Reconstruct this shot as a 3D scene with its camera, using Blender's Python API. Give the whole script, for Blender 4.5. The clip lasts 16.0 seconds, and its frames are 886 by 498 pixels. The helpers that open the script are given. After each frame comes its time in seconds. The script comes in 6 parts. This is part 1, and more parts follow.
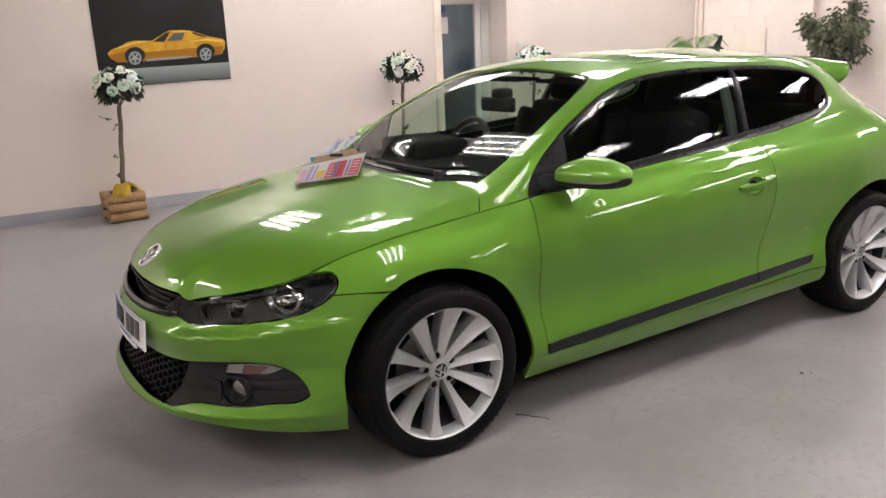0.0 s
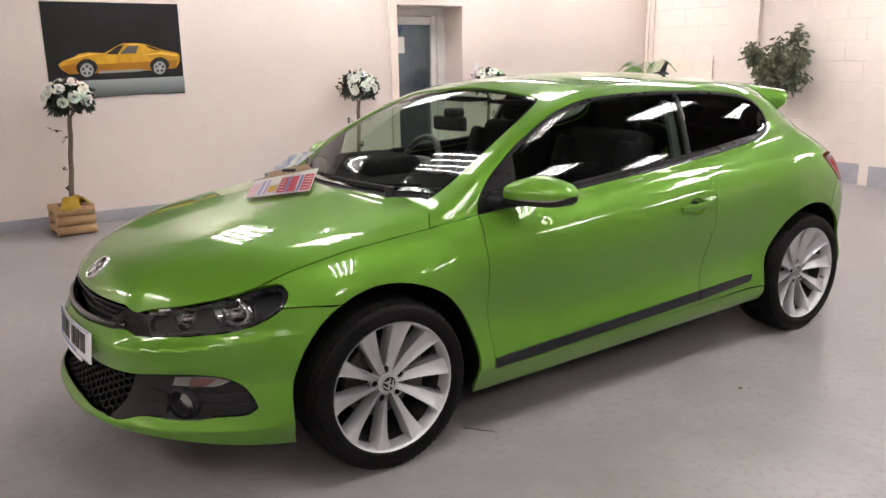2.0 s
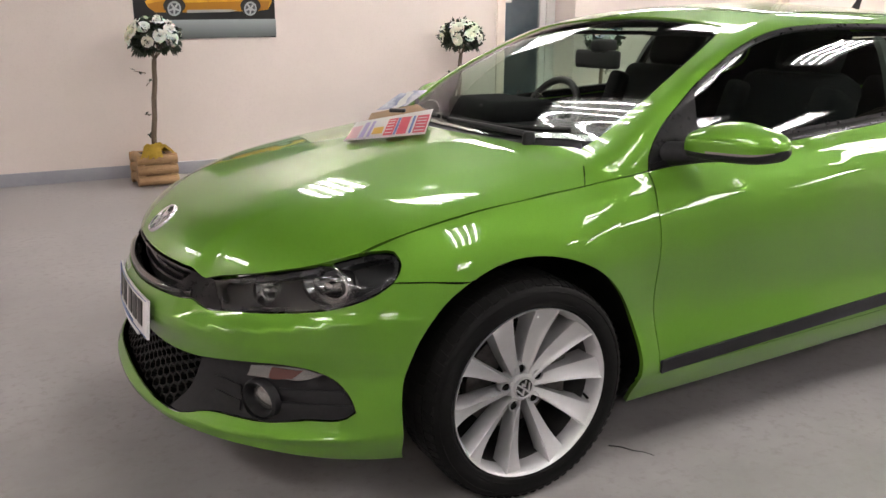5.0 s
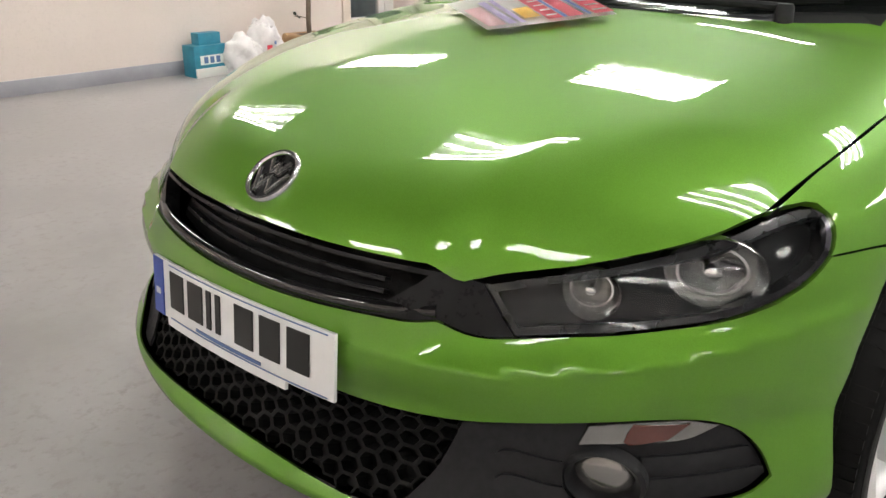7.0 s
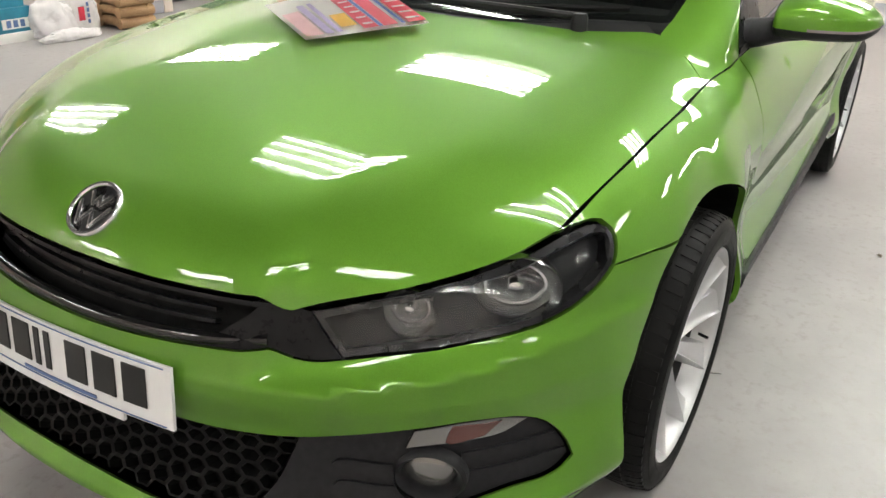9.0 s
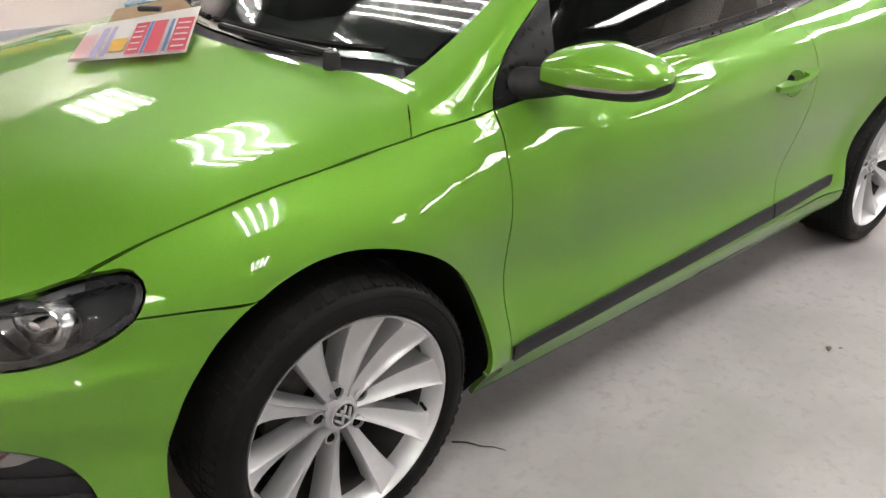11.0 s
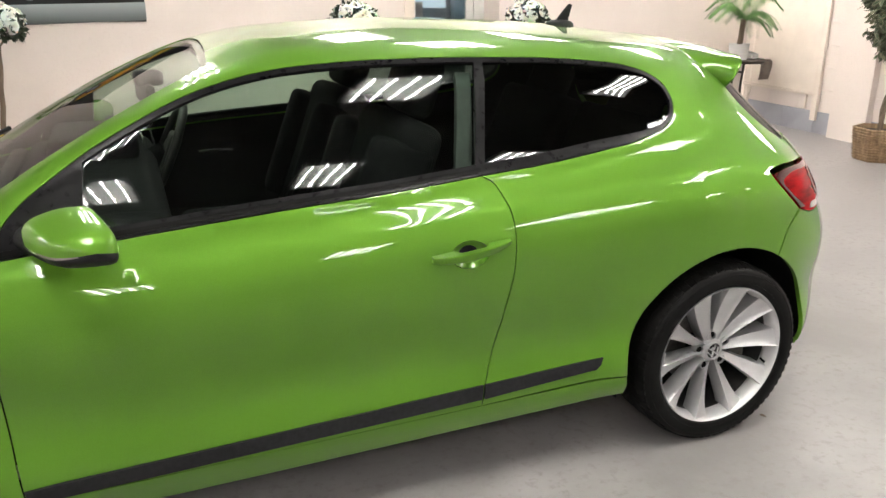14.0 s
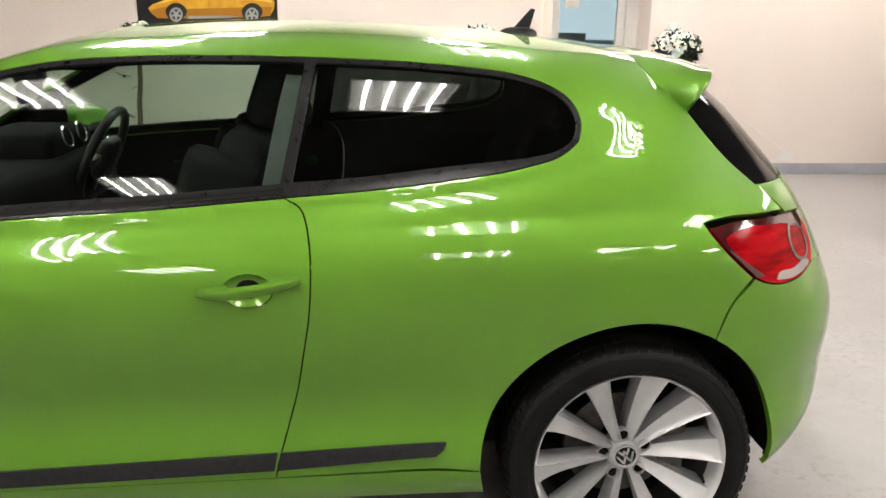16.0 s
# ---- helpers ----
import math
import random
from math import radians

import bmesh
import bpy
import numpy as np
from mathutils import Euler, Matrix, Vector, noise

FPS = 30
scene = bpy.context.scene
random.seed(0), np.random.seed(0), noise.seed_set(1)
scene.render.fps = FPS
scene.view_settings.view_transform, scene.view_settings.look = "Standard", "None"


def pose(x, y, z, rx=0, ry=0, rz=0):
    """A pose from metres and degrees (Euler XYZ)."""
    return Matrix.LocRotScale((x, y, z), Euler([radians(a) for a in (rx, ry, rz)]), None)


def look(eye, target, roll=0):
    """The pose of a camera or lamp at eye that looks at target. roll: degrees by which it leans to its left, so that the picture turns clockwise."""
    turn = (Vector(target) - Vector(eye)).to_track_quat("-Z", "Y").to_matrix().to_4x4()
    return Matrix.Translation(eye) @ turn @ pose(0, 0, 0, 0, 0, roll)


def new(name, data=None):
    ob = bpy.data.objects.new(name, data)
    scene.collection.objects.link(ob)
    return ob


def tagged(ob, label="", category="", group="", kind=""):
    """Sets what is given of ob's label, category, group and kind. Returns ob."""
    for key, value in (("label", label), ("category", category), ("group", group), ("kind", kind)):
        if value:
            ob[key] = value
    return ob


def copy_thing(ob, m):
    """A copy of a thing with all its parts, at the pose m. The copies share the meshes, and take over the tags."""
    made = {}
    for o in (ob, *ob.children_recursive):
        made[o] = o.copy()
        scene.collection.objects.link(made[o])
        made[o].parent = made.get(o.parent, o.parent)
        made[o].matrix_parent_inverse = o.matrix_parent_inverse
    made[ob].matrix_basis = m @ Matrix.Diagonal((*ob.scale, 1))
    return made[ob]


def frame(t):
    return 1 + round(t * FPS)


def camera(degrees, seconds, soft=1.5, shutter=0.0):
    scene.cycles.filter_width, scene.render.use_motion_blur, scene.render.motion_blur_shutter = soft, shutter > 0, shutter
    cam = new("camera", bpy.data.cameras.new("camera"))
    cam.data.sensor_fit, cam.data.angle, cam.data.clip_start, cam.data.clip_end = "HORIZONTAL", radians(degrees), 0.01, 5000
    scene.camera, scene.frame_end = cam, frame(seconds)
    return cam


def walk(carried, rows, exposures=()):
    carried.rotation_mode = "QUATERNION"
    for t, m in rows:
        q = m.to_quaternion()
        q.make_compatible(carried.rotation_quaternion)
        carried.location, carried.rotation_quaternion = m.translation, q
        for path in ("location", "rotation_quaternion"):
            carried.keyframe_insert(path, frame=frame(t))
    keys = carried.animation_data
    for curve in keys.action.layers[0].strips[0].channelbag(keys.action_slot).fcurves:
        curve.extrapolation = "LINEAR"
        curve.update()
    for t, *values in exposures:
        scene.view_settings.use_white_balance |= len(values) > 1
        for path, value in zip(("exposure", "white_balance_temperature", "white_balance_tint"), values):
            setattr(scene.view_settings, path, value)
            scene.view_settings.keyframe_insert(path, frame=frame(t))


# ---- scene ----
cam = camera(58.0, 16.0)
PATH = [
    (0, (-1.361, -3.17, 1.481), (-0.364, -1.513, 0.97), -2.3),
    (0.5, (-1.34, -3.213, 1.49), (-0.284, -1.59, 0.987), -2.1),
    (1, (-1.357, -3.219, 1.484), (-0.248, -1.627, 0.995), -1.6),
    (1.5, (-1.356, -3.229, 1.48), (-0.246, -1.635, 1.005), -1.2),
    (2, (-1.368, -3.226, 1.479), (-0.272, -1.62, 1.011), -0.9),
    (2.5, (-1.37, -3.215, 1.478), (-0.297, -1.593, 1.013), -0.7),
    (3, (-1.373, -3.187, 1.48), (-0.327, -1.546, 1.018), -0.5),
    (3.5, (-1.347, -3.136, 1.477), (-0.328, -1.478, 1.016), -0.4),
    (4, (-1.267, -3.017, 1.464), (-0.263, -1.351, 0.998), -0.3),
    (4.5, (-1.138, -2.894, 1.384), (-0.152, -1.225, 0.894), 0.1),
    (5, (-1.171, -2.54, 1.291), (-0.253, -0.847, 0.75), 0.3),
    (5.2, (-1.236, -2.367, 1.293), (-0.342, -0.668, 0.735), 0.2),
    (7.3, (-1.6, -0.992, 1.074), (-0.17, 0.167, 0.29), 0.8),
    (7.5, (-1.624, -0.918, 1.057), (-0.16, 0.181, 0.252), 0.9),
    (8, (-1.666, -0.869, 1.06), (-0.108, 0.06, 0.218), 1.3),
    (8.5, (-1.654, -0.974, 1.161), (-0.054, -0.122, 0.317), 1.6),
    (8.7, (-1.631, -1.047, 1.213), (-0.044, -0.181, 0.359), 2.0),
    (10.8, (-0.869, -1.969, 1.37), (0.362, -0.648, 0.51), 1.4),
    (11, (-0.755, -1.992, 1.372), (0.446, -0.656, 0.494), 2.0),
    (11.5, (-0.493, -2.157, 1.411), (0.61, -0.73, 0.546), 1.2),
    (12, (-0.27, -2.391, 1.457), (0.682, -0.865, 0.582), 1.2),
    (12.5, (-0.057, -2.54, 1.46), (0.74, -0.904, 0.63), 0.5),
    (13, (0.198, -2.612, 1.43), (0.973, -0.909, 0.723), 0.2),
    (13.5, (0.496, -2.702, 1.462), (1.243, -0.968, 0.803), 0.2),
    (14, (0.797, -2.825, 1.513), (1.498, -1.063, 0.878), 0.3),
    (14.5, (1.08, -2.86, 1.452), (1.657, -1.036, 0.867), 0.8),
    (15, (1.362, -2.824, 1.416), (1.873, -0.97, 0.87), 1.3),
    (15.5, (1.715, -2.836, 1.431), (2.056, -0.945, 0.876), 1.0),
    (16, (1.956, -2.651, 1.392), (2.108, -0.734, 0.842), 0.8),
]
walk(cam, [(t, look(e, g, r)) for t, e, g, r in PATH],
     exposures=[(0, 0.30, 6820, 10), (3.5, 0.34, 6820, 10), (5, 0.40, 6820, 9), (7.3, 0.62, 6820, 3), (8.0, 0.66, 6820, 3), (8.7, 0.66, 6820, 1), (10.8, 0.76, 6780, 5), (11.5, 0.85, 6720, 6), (12, 0.94, 6820, 6), (12.5, 1.36, 6820, 5), (13, 1.30, 6820, 4), (13.5, 1.02, 6820, 4), (14, 0.66, 6920, 4), (14.5, 0.47, 7050, 5), (15, 0.44, 7050, 5), (15.5, 0.56, 7050, 5), (16, 0.68, 7050, 5)])
# ---- world: the room is closed, and lit by its own ceiling lights ----
sky = bpy.data.worlds.new("world")
scene.world = sky
sky.use_nodes = True
sky.node_tree.nodes["Background"].inputs[0].default_value = (.9, .85, .8, 1)
sky.node_tree.nodes["Background"].inputs[1].default_value = .05
scene.view_settings.exposure = 0.0
CEILING = 3.0
TUBE_POWER = 47.0

# ---- materials ----
def material(name, base, rough=.5, metal=0.0, **more):
    m = bpy.data.materials.new(name)
    m.use_nodes = True
    b = m.node_tree.nodes["Principled BSDF"]
    b.inputs["Base Color"].default_value = (*base, 1)
    b.inputs["Roughness"].default_value = rough
    b.inputs["Metallic"].default_value = metal
    for k, v in more.items():
        b.inputs[k.replace("_", " ").title().replace("Ior", "IOR")].default_value = v
    return m


def node(m, kind, **inputs):
    n = m.node_tree.nodes.new(kind)
    for k, v in inputs.items():
        n.inputs[k.replace("_", " ").title()].default_value = v
    return n


def wire(m, a, out, b, into):
    m.node_tree.links.new(a.outputs[out], b.inputs[into])


def shader(m):
    return m.node_tree.nodes["Principled BSDF"]


def mottle(m, colours, scale, detail=6, low=.35, high=.65, stretch=(1, 1, 1), rough=None, relief=0.0, fine=None, fine_relief=0.0):
    """Colour from two scales of noise in object space, with relief and a changing gloss."""
    co = node(m, "ShaderNodeTexCoord")
    mp = node(m, "ShaderNodeMapping")
    mp.inputs["Scale"].default_value = stretch
    wire(m, co, "Object", mp, "Vector")
    n1 = node(m, "ShaderNodeTexNoise", scale=scale, detail=detail, roughness=.6)
    wire(m, mp, "Vector", n1, "Vector")
    r = node(m, "ShaderNodeValToRGB")
    r.color_ramp.elements[0].position, r.color_ramp.elements[1].position = low, high
    r.color_ramp.elements[0].color, r.color_ramp.elements[1].color = (*colours[0], 1), (*colours[1], 1)
    wire(m, n1, "Fac", r, "Fac")
    out, port = r, "Color"
    n2 = node(m, "ShaderNodeTexNoise", scale=fine or scale * 9, detail=4, roughness=.65)
    wire(m, mp, "Vector", n2, "Vector")
    if len(colours) > 2:
        mix = m.node_tree.nodes.new("ShaderNodeMix")
        mix.data_type = "RGBA"
        r2 = node(m, "ShaderNodeValToRGB")
        r2.color_ramp.elements[0].position, r2.color_ramp.elements[1].position = .52, .72
        wire(m, n2, "Fac", r2, "Fac")
        wire(m, r2, "Color", mix, 0)
        wire(m, r, "Color", mix, 6)
        mix.inputs[7].default_value = (*colours[2], 1)
        out, port = mix, 2
    m.node_tree.links.new(out.outputs[port], shader(m).inputs["Base Color"])
    if rough:
        mr = node(m, "ShaderNodeMapRange", to_min=rough[0], to_max=rough[1], from_min=.3, from_max=.7)
        wire(m, n1, "Fac", mr, "Value")
        wire(m, mr, "Result", shader(m), "Roughness")
    if relief or fine_relief:
        b1 = node(m, "ShaderNodeBump", strength=1.0, distance=relief)
        wire(m, n1, "Fac", b1, "Height")
        b2 = node(m, "ShaderNodeBump", strength=1.0, distance=fine_relief)
        wire(m, n2, "Fac", b2, "Height")
        wire(m, b1, "Normal", b2, "Normal")
        wire(m, b2, "Normal", shader(m), "Normal")
    return m


paint = material("green_paint", (.104, .250, .022), .48, .35, coat_weight=1.0, coat_roughness=.012, coat_ior=1.44, specular_ior_level=.15)
co = node(paint, "ShaderNodeTexCoord")
fl = node(paint, "ShaderNodeTexVoronoi", scale=900.0)
wire(paint, co, "Object", fl, "Vector")
fr = node(paint, "ShaderNodeValToRGB")
fr.color_ramp.elements[0].color, fr.color_ramp.elements[1].color = (.095, .230, .017, 1), (.114, .268, .026, 1)
wire(paint, fl, "Color", fr, "Fac")
wire(paint, fr, "Color", shader(paint), "Base Color")
tinted_black = material("tinted_rear_glass", (.003, .003, .0035), .06, 0, specular_ior_level=.04)
gloss_black = material("gloss_black", (.006, .006, .007), .08, 0, coat_weight=.6)
trim_black = mottle(material("trim_black", (.015, .015, .017), .5, specular_ior_level=.2), ((.012, .012, .0135), (.019, .019, .021)), 60, rough=(.42, .6), fine_relief=.0002, fine=900)
frame_black = mottle(material("frame_black", (.009, .009, .010), .35, specular_ior_level=.15), ((.007, .007, .008), (.011, .011, .012)), 40, rough=(.25, .35))
rubber = mottle(material("tyre_rubber", (.007, .007, .007), .6, specular_ior_level=.10), ((.005, .005, .005), (.009, .009, .009)), 14, rough=(.42, .62), fine_relief=.0004, fine=260)
well_black = mottle(material("liner_black", (.004, .004, .004), .9, specular_ior_level=.1), ((.004, .004, .004), (.01, .01, .01)), 30)
alloy = mottle(material("silver_alloy", (.54, .54, .55), .34, .6), ((.50, .50, .51), (.58, .58, .59)), 8, rough=(.33, .42))
iron = mottle(material("brake_iron", (.12, .11, .10), .5, .8), ((.08, .075, .07), (.16, .15, .14)), 40, rough=(.4, .65))
# shade deep inside the alloy rim, painted in as a near-black colour
barrel_shade = mottle(material("barrel_shade", (.03, .03, .031), .55, .3), ((.02, .02, .021), (.045, .044, .043)), 14)
chrome = material("chrome", (.82, .82, .82), .24, 1.0)
cabin = mottle(material("cabin_cloth", (.010, .010, .011), .85, specular_ior_level=.08), ((.007, .007, .008), (.014, .014, .015)), 50, fine_relief=.0004)
white_plate = mottle(material("plate_white", (.78, .78, .77), .25), ((.74, .74, .74), (.80, .80, .79)), 10)
blue_plate = material("plate_blue", (.03, .07, .35), .3)
ink = material("ink_black", (.01, .01, .01), .4)
ink_blue = material("ink_blue", (.10, .16, .33), .5)


def glass(name, tint, rough=0.0, gleam=.065, edge=.93):
    m = bpy.data.materials.new(name)
    m.use_nodes = True
    nt = m.node_tree
    nt.nodes.clear()
    out = nt.nodes.new("ShaderNodeOutputMaterial")
    mix, clear, shine, face, power, scale = (nt.nodes.new("ShaderNode" + k) for k in ("MixShader", "BsdfTransparent", "BsdfGlossy", "LayerWeight", "Math", "Math"))
    clear.inputs["Color"].default_value = (*tint, 1)
    shine.inputs["Roughness"].default_value = rough
    face.inputs["Blend"].default_value = .5
    power.operation, scale.operation = "POWER", "MULTIPLY_ADD"
    power.inputs[1].default_value = 5.0
    scale.inputs[1].default_value, scale.inputs[2].default_value = edge, gleam
    nt.links.new(face.outputs["Facing"], power.inputs[0])
    nt.links.new(power.outputs[0], scale.inputs[0])
    nt.links.new(scale.outputs[0], mix.inputs[0])
    nt.links.new(clear.outputs[0], mix.inputs[1])
    nt.links.new(shine.outputs[0], mix.inputs[2])
    nt.links.new(mix.outputs[0], out.inputs[0])
    return m


screen_glass = glass("windscreen_glass", (.80, .88, .82), gleam=.05, edge=.62)
door_glass = glass("door_glass", (.58, .70, .62))
privacy_glass = glass("privacy_glass", (.16, .19, .18))
lamp_glass = glass("lamp_glass", (.84, .85, .86), gleam=.03)
red_lens = mottle(material("red_lens", (.30, .003, .005), .14, 0, specular_ior_level=.04), ((.16, .001, .003), (.42, .006, .010)), 5, stretch=(1, 1, 7))
cream_wall = mottle(material("cream_paint", (.74, .655, .612), .6), ((.715, .635, .592), (.76, .675, .632), (.70, .617, .575)), 1.1, rough=(.5, .7), fine=60, fine_relief=.0006, relief=.002)
grey_band = mottle(material("grey_skirting_paint", (.33, .33, .37), .5), ((.30, .30, .34), (.37, .37, .41)), 3, rough=(.4, .6), fine_relief=.0005)
ceiling_paint = mottle(material("ceiling_paint", (.075, .075, .075), .8), ((.06, .06, .06), (.09, .09, .09)), 2)
dark_wall = mottle(material("grey_wall_paint", (.20, .20, .205), .6), ((.18, .18, .185), (.22, .22, .225)), 1.2, rough=(.5, .7))
floor_paint = mottle(material("grey_floor_paint", (.42, .40, .39), .4), ((.235, .224, .222), (.340, .323, .320), (.245, .228, .218)), 1.3, rough=(.28, .5), fine=26, relief=.001, fine_relief=.0003)

# ---- the car's outer form: an implicit solid, negative inside ----
def curve(*knots):
    """A smooth curve through (u, value) pairs, straight beyond its ends."""
    k = np.array(knots, float)
    u, v = k[:, 0], k[:, 1]
    h, d = np.diff(u), np.diff(v) / np.diff(u)
    m = np.empty_like(v)
    m[0], m[-1] = d[0], d[-1]
    m[1:-1] = (d[:-1] * h[1:] + d[1:] * h[:-1]) / (h[1:] + h[:-1])

    def at(q):
        q = np.asarray(q, float)
        i = np.clip(np.searchsorted(u, q) - 1, 0, len(h) - 1)
        s = (q - u[i]) / h[i]
        t = np.clip(s, 0, 1)
        r = (2 * t**3 - 3 * t**2 + 1) * v[i] + (t**3 - 2 * t**2 + t) * h[i] * m[i] + (3 * t**2 - 2 * t**3) * v[i + 1] + (t**3 - t**2) * h[i] * m[i + 1]
        return r + np.where(s < 0, s * h[i] * m[0], 0) + np.where(s > 1, (s - 1) * h[i] * m[-1], 0)
    return at


def ramp(q, a, b):
    t = np.clip((np.asarray(q, float) - a) / (b - a), 0, 1)
    return t * t * (3 - 2 * t)


def bump(q, mid, wide):
    return np.exp(-((np.asarray(q, float) - mid) / wide) ** 2)


WHEELBASE, AXLE = 2.578, 0.318
spine = curve((-1.0, .645), (-.86, .694), (-.8, .718), (-.7, .754), (-.55, .799), (-.4, .835), (-.2, .874), (0, .907), (.15, .93), (.27, .95), (.33, .978), (.45, 1.05),
              (.75, 1.205), (1.0, 1.311), (1.15, 1.354), (1.35, 1.377), (1.6, 1.389), (1.85, 1.388), (2.1, 1.378), (2.35, 1.360), (2.6, 1.332), (2.85, 1.29), (3.1, 1.235))
flank = curve((.1, .78), (.16, .825), (.22, .862), (.28, .890), (.33, .894), (.38, .884), (.42, .873), (.46, .866), (.50, .8645), (.58, .874), (.68, .884), (.75, .880), (.79, .8735), (.82, .8645), (.84, .8563), (.86, .8465), (.88, .8355), (.89, .8288), (.90, .8205), (.91, .8103), (.92, .7994), (.94, .7774), (.97, .743), (1.0, .708))
glazing = curve((.85, .817), (.90, .806), (.95, .7915), (1.0, .775), (1.05, .7565), (1.10, .7355), (1.15, .7125), (1.20, .687), (1.25, .659), (1.30, .627), (1.35, .590), (1.5, .47))
shoulder = curve((0, -.082), (.3, -.07), (.47, -.055), (.9, -.025), (1.4, .0), (2.0, .03), (2.6, .055), (3.2, .06))
belt_line = curve((.3, .862), (.467, .879), (.75, .907), (1.144, .942), (1.441, .961), (1.727, .984), (1.936, 1.0), (2.117, 1.02), (2.31, 1.049), (2.45, 1.07))
waist = curve((.5, .803), (.75, .825), (1.0, .846), (1.2, .866), (1.4, .884), (1.6, .900), (1.8, .914), (2.0, .927), (2.2, .940), (2.4, .955), (2.7, .978))
nose = curve((.1, -.80), (.15, -.90), (.18, -.935), (.215, -.948), (.26, -.938), (.32, -.903), (.40, -.888), (.50, -.890), (.56, -.885), (.61, -.862), (.66, -.836), (.72, -.795), (.80, -.73), (1.4, -.13))
tail = curve((.1, 3.1), (.2, 3.22), (.35, 3.32), (.5, 3.345), (.68, 3.335), (.76, 3.30), (.9, 3.23), (1.0, 3.17), (1.15, 3.045), (1.25, 2.94), (1.4, 2.78))
crown = curve((-.9, .02), (-.5, .042), (0, .05), (.3, .047), (.6, .024), (1.0, .032), (1.2, .054), (1.5, .088), (2.0, .098), (3, .075))


def solid(p):
    x, y, z = p[..., 0], np.abs(p[..., 1]), p[..., 2]
    edge = belt_line(np.clip(x, .3, 2.45))
    lean = .035 * (np.clip(x, .45, 2.6) - 1.35) ** 2
    shift = np.clip(shoulder(x), -.085, .06) * ramp(x, -.1, .2)
    upper = glazing(z) - lean
    step = glazing(edge) - lean - flank(edge - shift)
    lower = flank(z - shift * ramp(z, .55, .80)) + step * np.clip((z - .45) / (edge - .45), 0, 1)
    ridge = waist(np.clip(x, .5, 2.7))
    fold = ramp(x, .50, 1.05) * (1 - ramp(x, 2.45, 2.75))
    lower = lower - .010 * fold * np.exp(-np.maximum(ridge - z, 0) / .045)
    at_ridge = flank(ridge - shift * ramp(ridge, .55, .80)) + step * np.clip((ridge - .45) / (edge - .45), 0, 1) - .010
    u = np.clip((z - ridge) / (edge - ridge), 0, 1)
    hollow = at_ridge + (glazing(edge) - lean + .012 - at_ridge) * (1 - (1 - u) ** 2.0)
    lower = np.where(z > ridge, lower * (1 - fold) + hollow * fold, lower)
    k = ramp((z - edge) / (.014 + .12 * ramp(x, 2.3, 2.7) + .04 * (1 - ramp(x, .25, .5))), -1, 1)
    w = np.maximum(lower * (1 - k) + upper * k, .3)
    for ax in (0, WHEELBASE):
        r = np.hypot(x - ax, z - AXLE)
        w = w + .018 * bump(r, .37, .085) * ramp(z, .2, .3)
    w = w + .022 * bump(x, 2.55, .45) * bump(z, .88, .16)
    w = w - .05 * ramp(x, 2.2, 3.0) * ramp(z, .95, 1.2)
    front = np.maximum((nose(z) + .75 - x) / .75, 0)
    rear = np.maximum((x - tail(z) + .62) / .62, 0)
    w = np.maximum(w, .3)
    side = w * (((y / w) ** 2.2 + front**2.2 + rear**2.6) ** (1 / 2.3) - 1)
    crease = .511 + .034 * ramp(y, .42, .72) + .035 * ramp(y, .66, .86)
    shelf = (.042 - .018 * ramp(y, .50, .80)) * (1 - (1 - np.clip((z - crease) / (.056 - .018 * ramp(y, .50, .76)), 0, 1)) ** 2) * (.45 + .55 * ramp(y, .365, .425)) * (1 - .7 * ramp(y, .64, .80))
    shelf = shelf - .010 * bump(z - .02 * ramp(y, .40, .80), .252, .014) * (1 - ramp(x, -.55, -.42))
    side = side + (shelf - .015 * ramp(z, .42, .50)) * (1 - ramp(x, -.42, -.22))
    xe = x - .12 * y**2 * ramp(x, -.2, .3) * (1 - ramp(x, 1.3, 2.0))
    ridge = .535 + .15 * (x + .43)
    lift = .007 * (1 - ramp(y - ridge, -.06, .075)) * ramp(x, -.72, -.45) * (1 - ramp(x, .12, .3))
    top = (z - lift - spine(xe) + crown(x) * (y / .75) ** (2.2 - .35 * ramp(x, .6, 1.2))) * (1 - .12 * ramp(x, .3, .5) * (1 - ramp(x, 1.0, 1.3)))
    r = .07 + .055 * ramp(x, -.72, -.40) - .075 * ramp(x, .2, .5) + .05 * ramp(x, .9, 1.3)
    gap = np.maximum(r - np.abs(top - side), 0)
    return np.maximum(top, side) + gap**2 / (4 * r)


def meet(eye, way, near, far, steps=160):
    """First places where rays enter the solid."""
    n = len(eye)
    lo, hi = np.full(n, near), np.full(n, np.nan)
    last = np.full(n, near)
    for d in np.linspace(near, far, steps):
        inside = (solid(eye + way * d) < 0) & np.isnan(hi)
        lo[inside], hi[inside] = last[inside], d
        last[:] = d
    ok = ~np.isnan(hi)
    hi = np.where(ok, hi, far)
    for _ in range(26):
        mid = (lo + hi) / 2
        inside = solid(eye + way * mid[:, None]) < 0
        hi, lo = np.where(inside, mid, hi), np.where(inside, lo, mid)
    return eye + way * ((lo + hi) / 2)[:, None], ok
# ---- panels: outlines in a chart of the body, laid on its form ----
from mathutils.geometry import delaunay_2d_cdt

TURN = .85     # metres to a radian in the angular charts
HUB_X, HUB_Z = -.20, .70
BACK_X = 2.55


def chart_side(q):
    n = len(q)
    return np.c_[q[:, 0], np.full(n, -1.6), q[:, 1]], np.tile((0., 1., 0.), (n, 1))


def chart_top(q):
    n = len(q)
    return np.c_[q, np.full(n, 2.2)], np.tile((0., 0., -1.), (n, 1))


